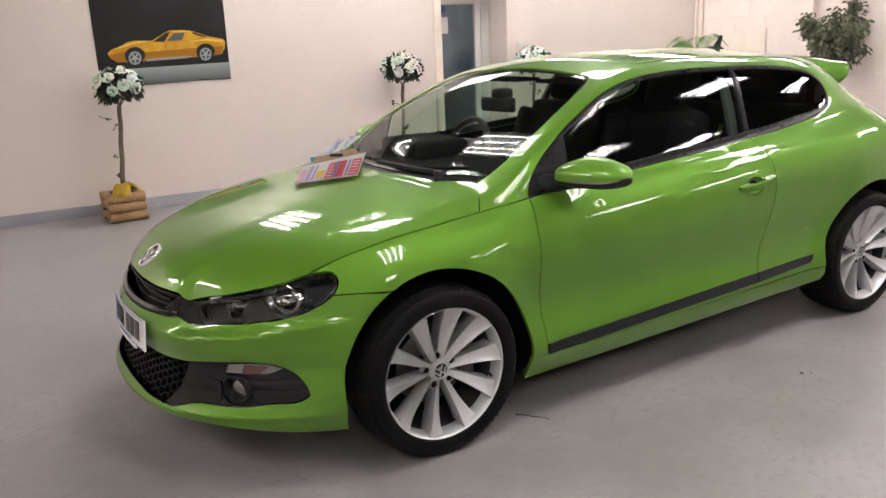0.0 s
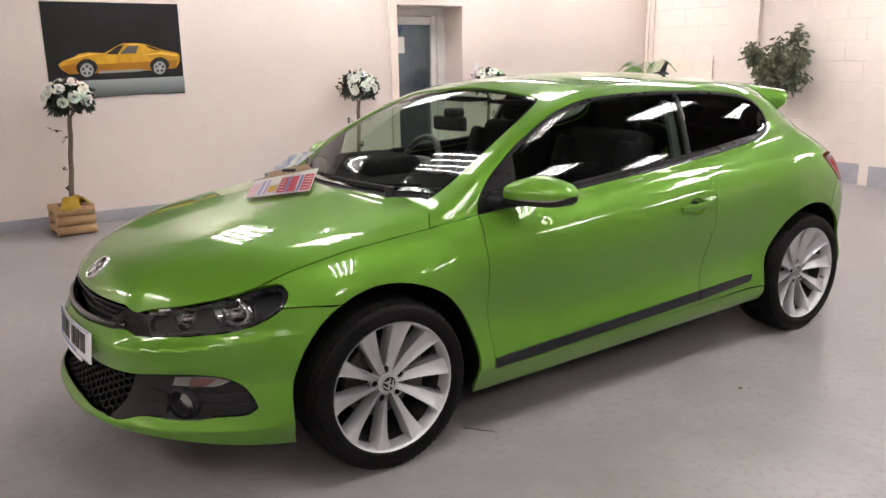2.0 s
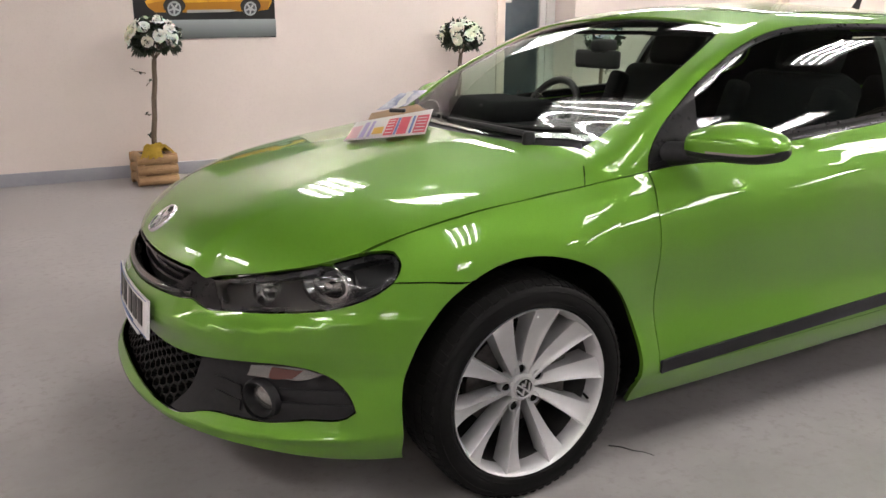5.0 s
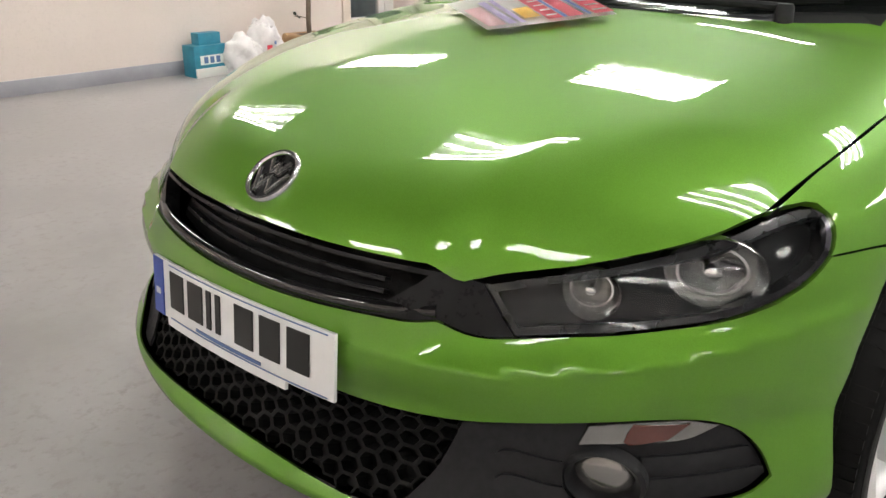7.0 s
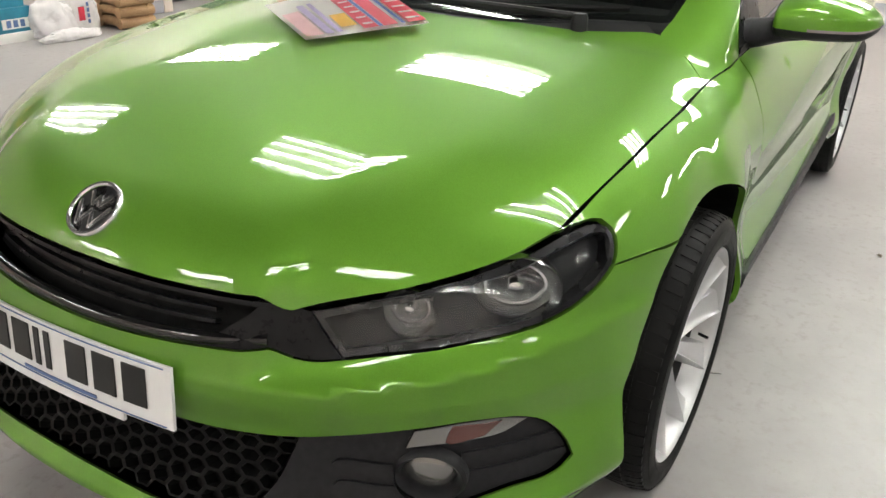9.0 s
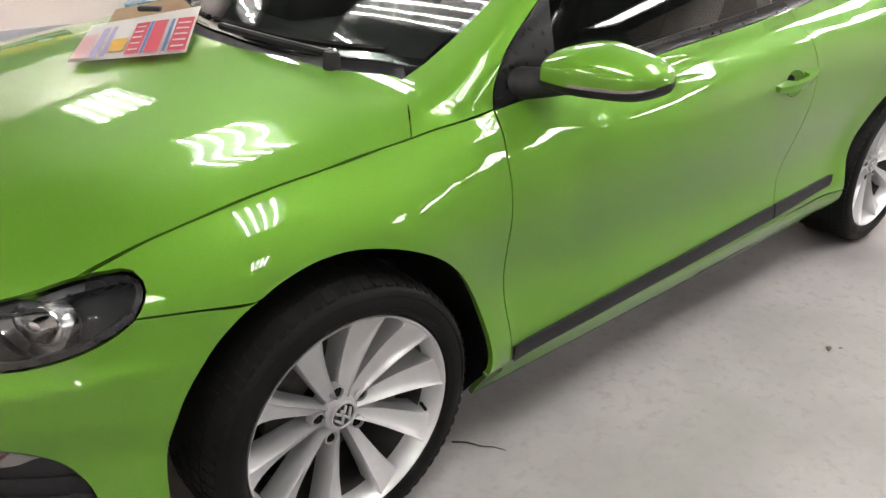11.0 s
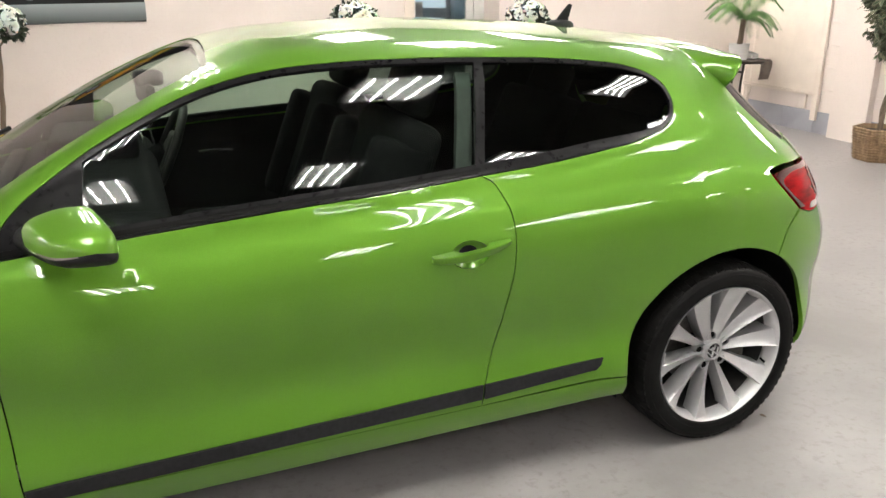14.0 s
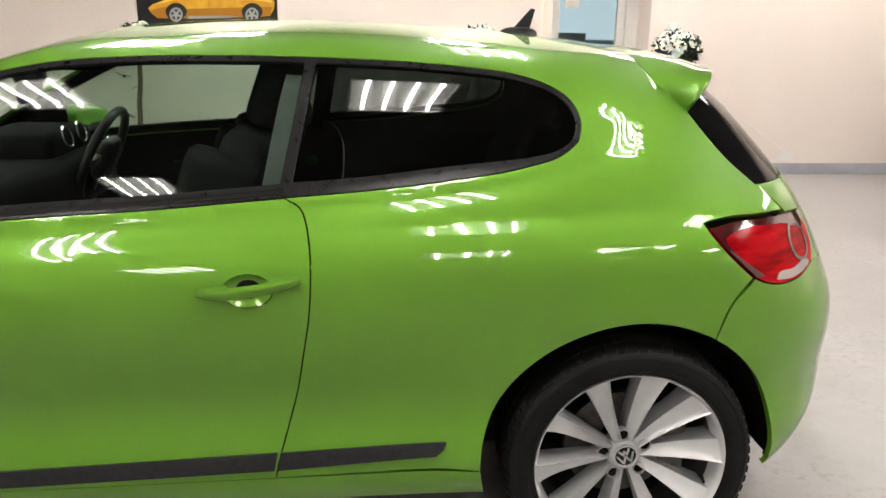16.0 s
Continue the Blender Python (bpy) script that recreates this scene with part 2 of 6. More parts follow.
def chart_front(q):
    n = len(q)
    return np.c_[np.full(n, -1.7), q], np.tile((1., 0., 0.), (n, 1))


def chart_wrap(q):
    a = q[:, 0] / TURN
    d = np.c_[-np.cos(a), -np.sin(a), 0 * a]
    return np.c_[np.full(len(q), HUB_X), 0 * a, q[:, 1]] + 1.5 * d, -d


def chart_back(q):
    a = q[:, 0] / TURN
    d = np.c_[np.cos(a), -np.sin(a), 0 * a]
    return np.c_[np.full(len(q), BACK_X), 0 * a, q[:, 1]] + 1.5 * d, -d


def chart_round(q):
    a = q[:, 1] / TURN
    d = np.c_[0 * a, -np.sin(a), np.cos(a)]
    return np.c_[q[:, 0], 0 * a, np.full(len(q), HUB_Z)] + 1.6 * d, -d


def wrap(x, y, z):
    return TURN * math.atan2(-y, HUB_X - x), z


def back(x, y, z):
    return TURN * math.atan2(-y, x - BACK_X), z


def rnd(x, y, z):
    return x, TURN * math.atan2(-y, z - HUB_Z)


def smooth(points, step=.014):
    """A fine line through points, rounded between its two ends."""
    p = np.array(points, float)
    if len(p) == 2:
        n = max(2, int(np.linalg.norm(p[1] - p[0]) / step))
        return p[0] + (p[1] - p[0]) * np.linspace(0, 1, n)[:, None]
    d = np.r_[0, np.cumsum(np.maximum(np.linalg.norm(np.diff(p, axis=0), axis=1), 1e-5))]
    t = np.linspace(0, d[-1], max(3, int(d[-1] / step)))
    return np.c_[tuple(curve(*zip(d, p[:, k]))(t) for k in range(p.shape[1]))]


def trace(*runs, step=.014):
    """A closed outline from runs of points; each run is smooth, with corners where runs meet."""
    out = []
    for i, run in enumerate(runs):
        nxt = runs[(i + 1) % len(runs)][0]
        run = (list(run[:-1]) if np.linalg.norm(np.subtract(run[-1], nxt)) < .006 else list(run)) + [nxt]
        out.append(smooth(run, step)[:-1])
    return np.concatenate(out)


def inset(poly, d):
    e = np.roll(poly, -1, 0) - np.roll(poly, 1, 0)
    nrm = np.c_[-e[:, 1], e[:, 0]] / np.maximum(np.linalg.norm(e, axis=1), 1e-9)[:, None]
    x, y = poly[:, 0], poly[:, 1]
    if np.sum(x * np.roll(y, -1) - np.roll(x, -1) * y) < 0:
        nrm = -nrm
    return poly + nrm * d


def within(q, polys):
    hit = np.zeros(len(q), bool)
    for poly in polys:
        x0, y0 = poly[:, 0], poly[:, 1]
        x1, y1 = np.roll(x0, -1), np.roll(y0, -1)
        for a, b, c, d in zip(x0, y0, x1, y1):
            if b != d:
                cross = ((b > q[:, 1]) != (d > q[:, 1])) & (q[:, 0] < (c - a) * (q[:, 1] - b) / (d - b) + a)
                hit ^= cross
    return hit


def slope(p, h=.003):
    g = np.stack([solid(p + np.eye(3)[k] * h) - solid(p - np.eye(3)[k] * h) for k in range(3)], -1)
    return g / np.maximum(np.linalg.norm(g, axis=1, keepdims=True), 1e-9)


def far_from(q, polys, gap):
    keep = np.ones(len(q), bool)
    for poly in polys:
        for i in range(0, len(poly), 40):
            d = np.linalg.norm(q[:, None] - poly[None, i:i + 40], axis=2).min(1)
            keep &= d > gap
    return keep


def sheet(outlines, chart, step=.022, gap=.0017, lift=0.0, fold=.014, flip=False):
    """Vertices, faces and normals of a panel. outlines: the rim and its holes; fold: the depth of its turned-in edge."""
    polys = [inset(p, gap if i == 0 else -gap) for i, p in enumerate(outlines)]
    lo, hi = polys[0].min(0), polys[0].max(0)
    gx, gy = np.meshgrid(np.arange(lo[0], hi[0], step), np.arange(lo[1], hi[1], step))
    gx = gx + (np.arange(gx.shape[0]) % 2)[:, None] * step / 2
    q = np.c_[gx.ravel(), gy.ravel()]
    q = q[within(q, polys)]
    q = q[far_from(q, polys, step * .5)]
    rim, edges, at = [], [], 0
    for p in polys:
        rim.append(p)
        edges += [(at + i, at + (i + 1) % len(p)) for i in range(len(p))]
        at += len(p)
    pts = np.concatenate([*rim, q])
    vs, _, fs, *_ = delaunay_2d_cdt([Vector(v) for v in pts], edges, [], 0, 1e-6)
    vs = np.array([tuple(v) for v in vs])
    fs = np.array([f for f in fs if len(f) == 3])
    fs = fs[within(vs[fs].mean(1), polys)]
    eye, way = chart(vs)
    pos, _ = meet(eye, way, 0.0, 1.6 if chart is not chart_top else 2.1, 70)
    nrm = slope(pos)
    a, b, c = pos[fs[:, 0]], pos[fs[:, 1]], pos[fs[:, 2]]
    turn = np.einsum("ij,ij->i", np.cross(b - a, c - a), nrm[fs].mean(1)) < 0
    fs[turn] = fs[turn][:, ::-1]
    pos = pos + nrm * lift
    faces, normals, verts = [tuple(map(int, f)) for f in fs], nrm, pos
    if fold:
        count = {}
        for f in faces:
            for i in range(3):
                k = (f[i], f[(i + 1) % 3])
                count[k] = count.get(k, 0) + 1
        border = [k for k in count if (k[1], k[0]) not in count]
        ids = sorted({i for k in border for i in k})
        top = {i: len(verts) + n for n, i in enumerate(ids)}
        low = {i: len(verts) + len(ids) + n for n, i in enumerate(ids)}
        out = np.zeros_like(nrm)
        for i, j in border:
            side = np.cross(verts[j] - verts[i], nrm[i])
            side /= max(np.linalg.norm(side), 1e-9)
            out[i] += side
            out[j] += side
        out = out[ids] / np.maximum(np.linalg.norm(out[ids], axis=1, keepdims=True), 1e-9)
        verts = np.concatenate([verts, verts[ids], verts[ids] - nrm[ids] * fold])
        normals = np.concatenate([normals, out, out])
        faces += [(j, i, low[i], low[j]) if False else (top[i], low[i], low[j], top[j]) for i, j in border]
    return verts, faces, normals


def solid_mesh(name, verts, faces, normals, mirrored=False):
    verts, normals = np.array(verts), np.array(normals)
    if mirrored:
        verts, normals = verts * (1, -1, 1), normals * (1, -1, 1)
        faces = [f[::-1] for f in faces]
    me = bpy.data.meshes.new(name)
    me.from_pydata([tuple(v) for v in verts], [], faces)
    me.update()
    for poly in me.polygons:
        poly.use_smooth = True
    me.normals_split_custom_set_from_vertices([tuple(n) for n in normals])
    return me


def add(name, me, mat, parent=None, label=""):
    ob = new(name, me)
    if mat and not me.materials:
        me.materials.append(mat)
    ob.parent = parent
    if label:
        tagged(ob, label)
    return ob


def panel(name, outlines, chart, mat, parent, label="", sides=1, **how):
    """A body panel, and for sides=2 its mirrored twin. Returns the parts made."""
    geo = sheet(outlines, chart, **how)
    made = [add(name, solid_mesh(name, *geo), mat, parent, label)]
    if sides == 2:
        made.append(add(name, solid_mesh(name, *geo, mirrored=True), mat, parent, label))
    return made


# ---- plain mesh helpers ----
def part(name, bm, mat, parent=None, label="", sharp=40):
    me = bpy.data.meshes.new(name)
    bmesh.ops.recalc_face_normals(bm, faces=bm.faces[:])
    bm.to_mesh(me)
    bm.free()
    me.shade_smooth()
    me.set_sharp_from_angle(angle=radians(sharp))
    return add(name, me, mat, parent, label)


def box(size, at=(0, 0, 0), bevel=0.0, bm=None, m=None, segments=2):
    bm = bm or bmesh.new()
    made = bmesh.ops.create_cube(bm, size=1)["verts"]
    for v in made:
        v.co = Vector((v.co.x * size[0] + at[0], v.co.y * size[1] + at[1], v.co.z * size[2] + at[2]))
    if bevel:
        edges = list({e for v in made for e in v.link_edges})
        got = bmesh.ops.bevel(bm, geom=edges, offset=bevel, segments=segments, affect="EDGES", profile=.6)
        made = list({*got["verts"], *(v for v in made if v.is_valid)})
    if m is not None:
        for v in made:
            v.co = m @ v.co
    return bm


def lathe(profile, n=48, bm=None, m=Matrix(), cap=False):
    """A turned form: (radius, height) pairs round the local z axis."""
    bm = bm or bmesh.new()
    rings = []
    for r, h in profile:
        if r < 1e-6:
            rings.append([bm.verts.new(m @ Vector((0, 0, h)))] * n)
        else:
            rings.append([bm.verts.new(m @ Vector((r * math.cos(2 * math.pi * i / n), r * math.sin(2 * math.pi * i / n), h))) for i in range(n)])
    for a, b in zip(rings, rings[1:]):
        for i in range(n):
            f = [a[i], a[(i + 1) % n], b[(i + 1) % n], b[i]]
            f = [v for k, v in enumerate(f) if v not in f[:k]]
            if len(f) > 2:
                bm.faces.new(f)
    return bm


def tube(points, radius, n=8, bm=None, taper=None):
    """A round bar along points; taper: the radius at its far end."""
    bm = bm or bmesh.new()
    pts = [Vector(p) for p in points]
    rings = []
    for i, p in enumerate(pts):
        d = (pts[min(i + 1, len(pts) - 1)] - pts[max(i - 1, 0)]).normalized()
        a = d.cross(Vector((.3, .2, .9) if abs(d.z) < .9 else (1, 0, 0))).normalized()
        b = d.cross(a)
        r = radius if taper is None else radius + (taper - radius) * i / max(1, len(pts) - 1)
        rings.append([bm.verts.new(p + (a * math.cos(2 * math.pi * k / n) + b * math.sin(2 * math.pi * k / n)) * r) for k in range(n)])
    for a, b in zip(rings, rings[1:]):
        for k in range(n):
            bm.faces.new((a[k], a[(k + 1) % n], b[(k + 1) % n], b[k]))
    bm.faces.new(rings[0][::-1])
    bm.faces.new(rings[-1])
    return bm


def prism(outline, depth, bm=None, m=Matrix()):
    """A flat outline in x and y, thickened along z from 0 to depth."""
    bm = bm or bmesh.new()
    a = [bm.verts.new(m @ Vector((x, y, 0))) for x, y in outline]
    b = [bm.verts.new(m @ Vector((x, y, depth))) for x, y in outline]
    bm.faces.new(a[::-1])
    bm.faces.new(b)
    n = len(a)
    for i in range(n):
        bm.faces.new((a[i], a[(i + 1) % n], b[(i + 1) % n], b[i]))
    return bm


def empty(name, at, label, category, group=""):
    ob = new(name)
    ob.location = at
    ob.empty_display_size = .1
    return tagged(ob, label, category, group)

# ---- the room ----
BACK, RIGHT, LEFT, FRONT = 4.76, 7.62, -4.6, -6.0
DOOR_L, DOOR_R, DOOR_H = 3.5, 4.41, 2.055


def setting(name, bm, mat, label, category):
    ob = part(name, bm, mat)
    return tagged(ob, label, category, kind="structure")


setting("floor", box((RIGHT - LEFT + 1, BACK - FRONT + 3, .1), ((RIGHT + LEFT) / 2, (BACK + FRONT) / 2 + 1, -.05)), floor_paint, "scuffed pale grey painted concrete floor", "floor")
WALL = .5
bm = box((DOOR_L - LEFT + .2, WALL, CEILING), ((DOOR_L + LEFT - .2) / 2, BACK + WALL / 2, CEILING / 2))
box((RIGHT - DOOR_R + .2, WALL, CEILING), ((RIGHT + .2 + DOOR_R) / 2, BACK + WALL / 2, CEILING / 2), bm=bm)
box((DOOR_R - DOOR_L, WALL, CEILING - DOOR_H), ((DOOR_R + DOOR_L) / 2, BACK + WALL / 2, (CEILING + DOOR_H) / 2), bm=bm)
setting("wall_north", bm, cream_wall, "smooth cream painted plaster wall with a deep doorway", "wall")
setting("wall_west", box((.2, BACK - FRONT, CEILING), (LEFT - .1, (BACK + FRONT) / 2, CEILING / 2)), cream_wall, "smooth cream painted plaster wall", "wall")
setting("wall_south", box((RIGHT - LEFT + .4, .2, CEILING), ((RIGHT + LEFT) / 2, FRONT - .1, CEILING / 2)), dark_wall, "plain grey painted wall", "wall")
east = setting("wall_east", box((.2, BACK - FRONT, CEILING), (RIGHT + .1, (BACK + FRONT) / 2, CEILING / 2)), cream_wall, "cream painted block wall", "wall")
setting("ceiling", box((RIGHT - LEFT + .4, BACK - FRONT + .4, .1), ((RIGHT + LEFT) / 2, (BACK + FRONT) / 2, CEILING + .05)), ceiling_paint, "plain dark grey painted ceiling", "ceiling")


def ceiling_light(x, y):
    ob = empty("ceiling_light", (x, y, CEILING), "oblong louvred ceiling light with four lit tubes", "ceiling light", "ceiling lights")
    bm = box((.58, 1.2, .010), (0, 0, -.012))
    for s in (-1, 1):
        box((.015, 1.2, .06), (s * .282, 0, -.04), bm=bm)
        box((.549, .015, .06), (0, s * .592, -.04), bm=bm)
    part("frame", bm, lamp_grey, ob)
    for k in range(4):
        tx = (k - 1.5) * .130
        part("tube", tube([(tx, -.57, -.045), (tx, .57, -.045)], .014, 8), tube_glow, ob, "glowing fluorescent tube")
    for k in range(9):
        part("louvre", box((.549, .003, .03), (0, (k - 4) * .13, -.055)), lamp_grey, ob)
    return ob


lamp_grey = material("lamp_grey", (.32, .32, .32), .35)
tube_glow = material("tube_glow", (.9, .9, .9), .5, emission_color=(1, .96, .975, 1), emission_strength=TUBE_POWER)
LIGHT_ROWS = tuple((y, row) for y, row in zip((-4.6, -1.65, 1.25, 4.05), ((-3.8, -1.8, .2, 2.2, 4.15, 6.15), (-3.0, .2, 2.2, 4.15, 6.15), (-4.1, .7, 2.7, 4.6, 6.5), (-4.1, .7, 2.7, 4.6, 6.5))))
first_light = None
for row_y, row in LIGHT_ROWS:
    for lx in row:
        if first_light is None:
            first_light = ceiling_light(lx, row_y)
        else:
            copy_thing(first_light, Matrix.Translation((lx, row_y, CEILING)))

# ---- the car: body panels ----
car = empty("car", (0, 0, 0), "glossy metallic green three-door hatchback coupe parked on the grey floor", "car")
ARCH = .383


def arch(cx, a0, a1, n=26, r=ARCH):
    return [(cx + r * math.cos(radians(a0 + (a1 - a0) * i / n)), AXLE + r * math.sin(radians(a0 + (a1 - a0) * i / n))) for i in range(n + 1)]


hood_seam = [(-.432, .729), (-.323, .768), (-.215, .794), (-.094, .816), (.05, .832), (.16, .843), (.25, .851), (.36, .866), (.467, .879)]
belt = [(.467, .879), (.60, .893), (.75, .907), (.90, .921), (1.144, .942), (1.441, .961), (1.727, .984)]
door_front = [(.467, .879), (.449, .79), (.445, .70), (.446, .56), (.454, .40), (.464, .275)]
door_rear = [(1.727, .984), (1.763, .962), (1.782, .92), (1.791, .862), (1.791, .80), (1.785, .722), (1.771, .639), (1.749, .522), (1.724, .429), (1.703, .355), (1.692, .305)]
bumper_seam = [(-.183, .657), (-.28, .664), (-.374, .668)]

fender = trace(hood_seam, door_front, [(.464, .275), (.3805, .275)], arch(0, -6.5, 117.5)[0:], bumper_seam, [(-.374, .668), (-.355, .692), (-.345, .718), (-.352, .734), (-.39, .736), (-.432, .729)])
panel("front_wing", [fender], chart_side, paint, car, sides=2)
door = trace(belt, door_rear, [(1.692, .305), (1.1, .290), (.464, .275)], door_front[::-1])
CUP = (1.648, .790, .056, .038)
cup = np.array([(CUP[0] + CUP[2] * math.cos(a), CUP[1] + CUP[3] * math.sin(a)) for a in np.linspace(0, 2 * math.pi, 33)[:-1]])
door_l, door_r = panel("door", [door, cup], chart_side, paint, car, sides=2)
sill = trace([(.3805, .275), (.464, .275), (1.1, .290), (1.692, .305), (2.195, .318)], [(2.195, .318), (2.21, .235)], [(2.21, .235), (1.6, .212), (1.0, .188), (.40, .168)], [(.40, .168), (.3805, .275)])
panel("sill", [sill], chart_side, paint, car, sides=2, lift=-.002)

# hood
def body(x, z):
    """A place on the car's left flank by its length and height."""
    p, _ = meet(np.array([[x, -1.6, z]]), np.array([[0., 1., 0.]]), 0, 1.6, 60)
    return tuple(p[0])


hood_half = [body(x, z)[:2] for x, z in hood_seam[:7]]
FOOT = body(*hood_seam[6])
cowl_half = [FOOT[:2], (.285, -.712), (.338, -.628), (.302, -.515), (.270, -.45), (.230, -.31), (.186, -.19), (.170, -.06), (.168, 0)]
lip_half = [(-.840, 0), (-.836, -.11), (-.825, -.205), (-.806, -.295), (-.780, -.375), (-.736, -.444)]
lamp_top = [(-.736, -.444), (-.692, -.507), (-.645, -.567), (-.584, -.629), (-.505, -.689), hood_half[0]]


def flip(run):
    return [(x, -y) for x, y in run[::-1]]


hood = trace(lip_half, lamp_top, hood_half, cowl_half + flip(cowl_half)[1:], flip(hood_half), flip(lamp_top), flip(lip_half))
panel("bonnet", [hood], chart_top, paint, car, step=.017)

# shell: pillars, roof rails, roof and rear quarters in one
dlo_top = [(.467, -.815, .879), (.472, -.802, .916), (.493, -.799, .953), (.536, -.792, 1.0), (.622, -.777, 1.063), (.711, -.760, 1.120), (.804, -.739, 1.168), (.932, -.704, 1.226), (1.055, -.677, 1.263), (1.169, -.653, 1.284),
           (1.357, -.640, 1.298), (1.6, -.63, 1.302), (1.809, -.615, 1.299), (2.0, -.610, 1.292), (2.166, -.615, 1.280), (2.316, -.622, 1.258), (2.391, -.636, 1.232), (2.440, -.655, 1.194), (2.458, -.680, 1.150), (2.448, -.700, 1.108),
           (2.405, -.722, 1.076), (2.31, -.738, 1.049), (2.117, -.752, 1.020), (1.936, -.761, 1.000), (1.727, -.768, .984)]
screen_edge = [FOOT, (.285, -.712, .890), (.338, -.628, .933), (.365, -.625, .945), (.395, -.632, .962)]
screen_side = [(.395, -.632, .962), (.535, -.645, 1.055), (.70, -.625, 1.155), (.87, -.575, 1.235), (.965, -.535, 1.275), (1.02, -.50, 1.298)]
screen_head = [(1.02, -.50, 1.298), (1.036, -.25, 1.312), (1.045, 0, 1.318)]
tail_cut = [(2.66, 0, 1.32), (2.665, -.2, 1.32), (2.667, -.33, 1.313)]
hatch_cut = [(2.667, -.33, 1.313), (2.674, -.42, 1.303), (2.702, -.51, 1.26), (2.775, -.55, 1.19), (2.825, -.595, 1.123), (2.872, -.648, 1.055), (2.925, -.685, .995), (2.984, -.69, .927)]
lamp_cut = [(2.984, -.69, .927), (2.885, -.755, .932), (2.782, -.792, .932), (2.724, -.810, .923)]
lamp_low = [(2.724, -.810, .923), (2.75, -.83, .89), (2.784, -.839, .856), (2.852, -.849, .800)]
quarter_seam = [(2.852, -.849, .800), (2.80, -.88, .745), (2.762, -.897, .655)]


def rounds(run):
    return [rnd(*p) for p in run]


def sides(run):
    return [rnd(*body(x, z)) for x, z in run]


left = [rounds(screen_head[::-1]), rounds(screen_side[::-1]), rounds(screen_edge[::-1]), sides(hood_seam[6:]), sides([(x, z) for x, _, z in dlo_top]), sides(door_rear), sides([(1.692, .305), (2.195, .318)]),
        sides(arch(WHEELBASE, 180, 61.3)), rounds(quarter_seam[::-1]), rounds(lamp_low[::-1]), rounds(lamp_cut[::-1]), rounds(hatch_cut[::-1]), rounds(tail_cut[::-1])]


def mirror_runs(runs):
    return [[(x, -q) for x, q in run[::-1]] for run in runs[::-1]]


shell = trace(*left, *mirror_runs(left))
panel("shell", [shell], chart_round, paint, car, step=.019)

# front bumper
grille_low = [wrap(-.878, 0, .556), wrap(-.872, -.059, .556), wrap(-.858, -.183, .560), wrap(-.833, -.30, .566), wrap(-.795, -.405, .570)]
notch = [wrap(-.795, -.405, .570), wrap(-.785, -.435, .559), wrap(-.772, -.477, .555), wrap(-.748, -.517, .560)]
lamp_under = [wrap(-.748, -.517, .560), wrap(-.703, -.579, .569), wrap(-.653, -.642, .576), wrap(-.596, -.703, .587), wrap(-.522, -.761, .603), wrap(-.46, -.793, .622), wrap(-.405, -.812, .648), wrap(-.374, -.815, .668)]


def around(run):
    return [wrap(*body(x, z)) for x, z in run]


arch_front = around(arch(0, 117.5, 199, 18))
under = [wrap(-.364, -.868, .180), wrap(-.50, -.83, .197), wrap(-.607, -.763, .213), wrap(-.70, -.70, .225), wrap(-.78, -.60, .231), wrap(-.86, -.47, .233), wrap(-.925, -.253, .236), wrap(-.945, -.1, .236), wrap(-.947, 0, .236)]
half = [grille_low, notch, lamp_under, around([(-.374, .668), (-.28, .664), (-.183, .657)]), arch_front, under]
intake = [wrap(-.88, 0, .418), wrap(-.875, -.15, .418), wrap(-.835, -.370, .417), wrap(-.797, -.461, .423), wrap(-.753, -.545, .436), wrap(-.69, -.64, .449), wrap(-.633, -.70, .453), wrap(-.562, -.752, .440), wrap(-.516, -.784, .410),
          wrap(-.493, -.808, .370), wrap(-.487, -.819, .342)]
intake_low = [wrap(-.487, -.819, .342), wrap(-.506, -.811, .328), wrap(-.60, -.748, .316), wrap(-.68, -.685, .302), wrap(-.735, -.62, .299), wrap(-.78, -.553, .297), wrap(-.805, -.512, .289), wrap(-.832, -.48, .276), wrap(-.853, -.447, .267),
              wrap(-.893, -.335, .266), wrap(-.911, -.24, .271), wrap(-.924, -.12, .277), wrap(-.928, 0, .279)]
POD = 9

def twin(runs):
    return [[(-q, z) for q, z in run[::-1]] for run in runs[::-1]]


bumper = trace(*half, *twin(half))
hole = trace(intake, intake_low, *twin([intake, intake_low]))
panel("front_bumper", [bumper, hole], chart_wrap, paint, car, step=.011, fold=.022)

# rear end
bump_top = [back(2.852, -.849, .800), back(2.88, -.84, .787), back(2.927, -.831, .777), back(2.988, -.796, .779), back(3.06, -.71, .800), back(3.12, -.60, .79), back(3.2, -.3, .775), back(3.25, 0, .775)]
arch_rear = [back(*body(x, z)) for x, z in arch(WHEELBASE, 61.3, -6, 14)]
rear_under = [back(2.958, -.86, .277), back(3.0, -.83, .266), back(3.1, -.70, .262), back(3.2, -.4, .255), back(3.25, 0, .25)]
half = [bump_top[::-1], [back(*p) for p in quarter_seam], arch_rear, rear_under]
panel("rear_bumper", [trace(*half, *twin(half))], chart_back, paint, car, step=.026)
lamp_out = [back(3.06, -.71, .800), back(3.085, -.68, .84), back(3.085, -.65, .88), back(3.065, -.62, .918)]
tail_rim = trace([back(*p) for p in lamp_low], [back(2.852, -.849, .800), back(2.88, -.84, .787), back(2.927, -.831, .777), back(2.988, -.796, .779), back(3.06, -.71, .800)], lamp_out,
                 [back(3.065, -.62, .918), back(2.984, -.69, .927), back(2.885, -.755, .932), back(2.782, -.792, .932), back(2.724, -.810, .923)])
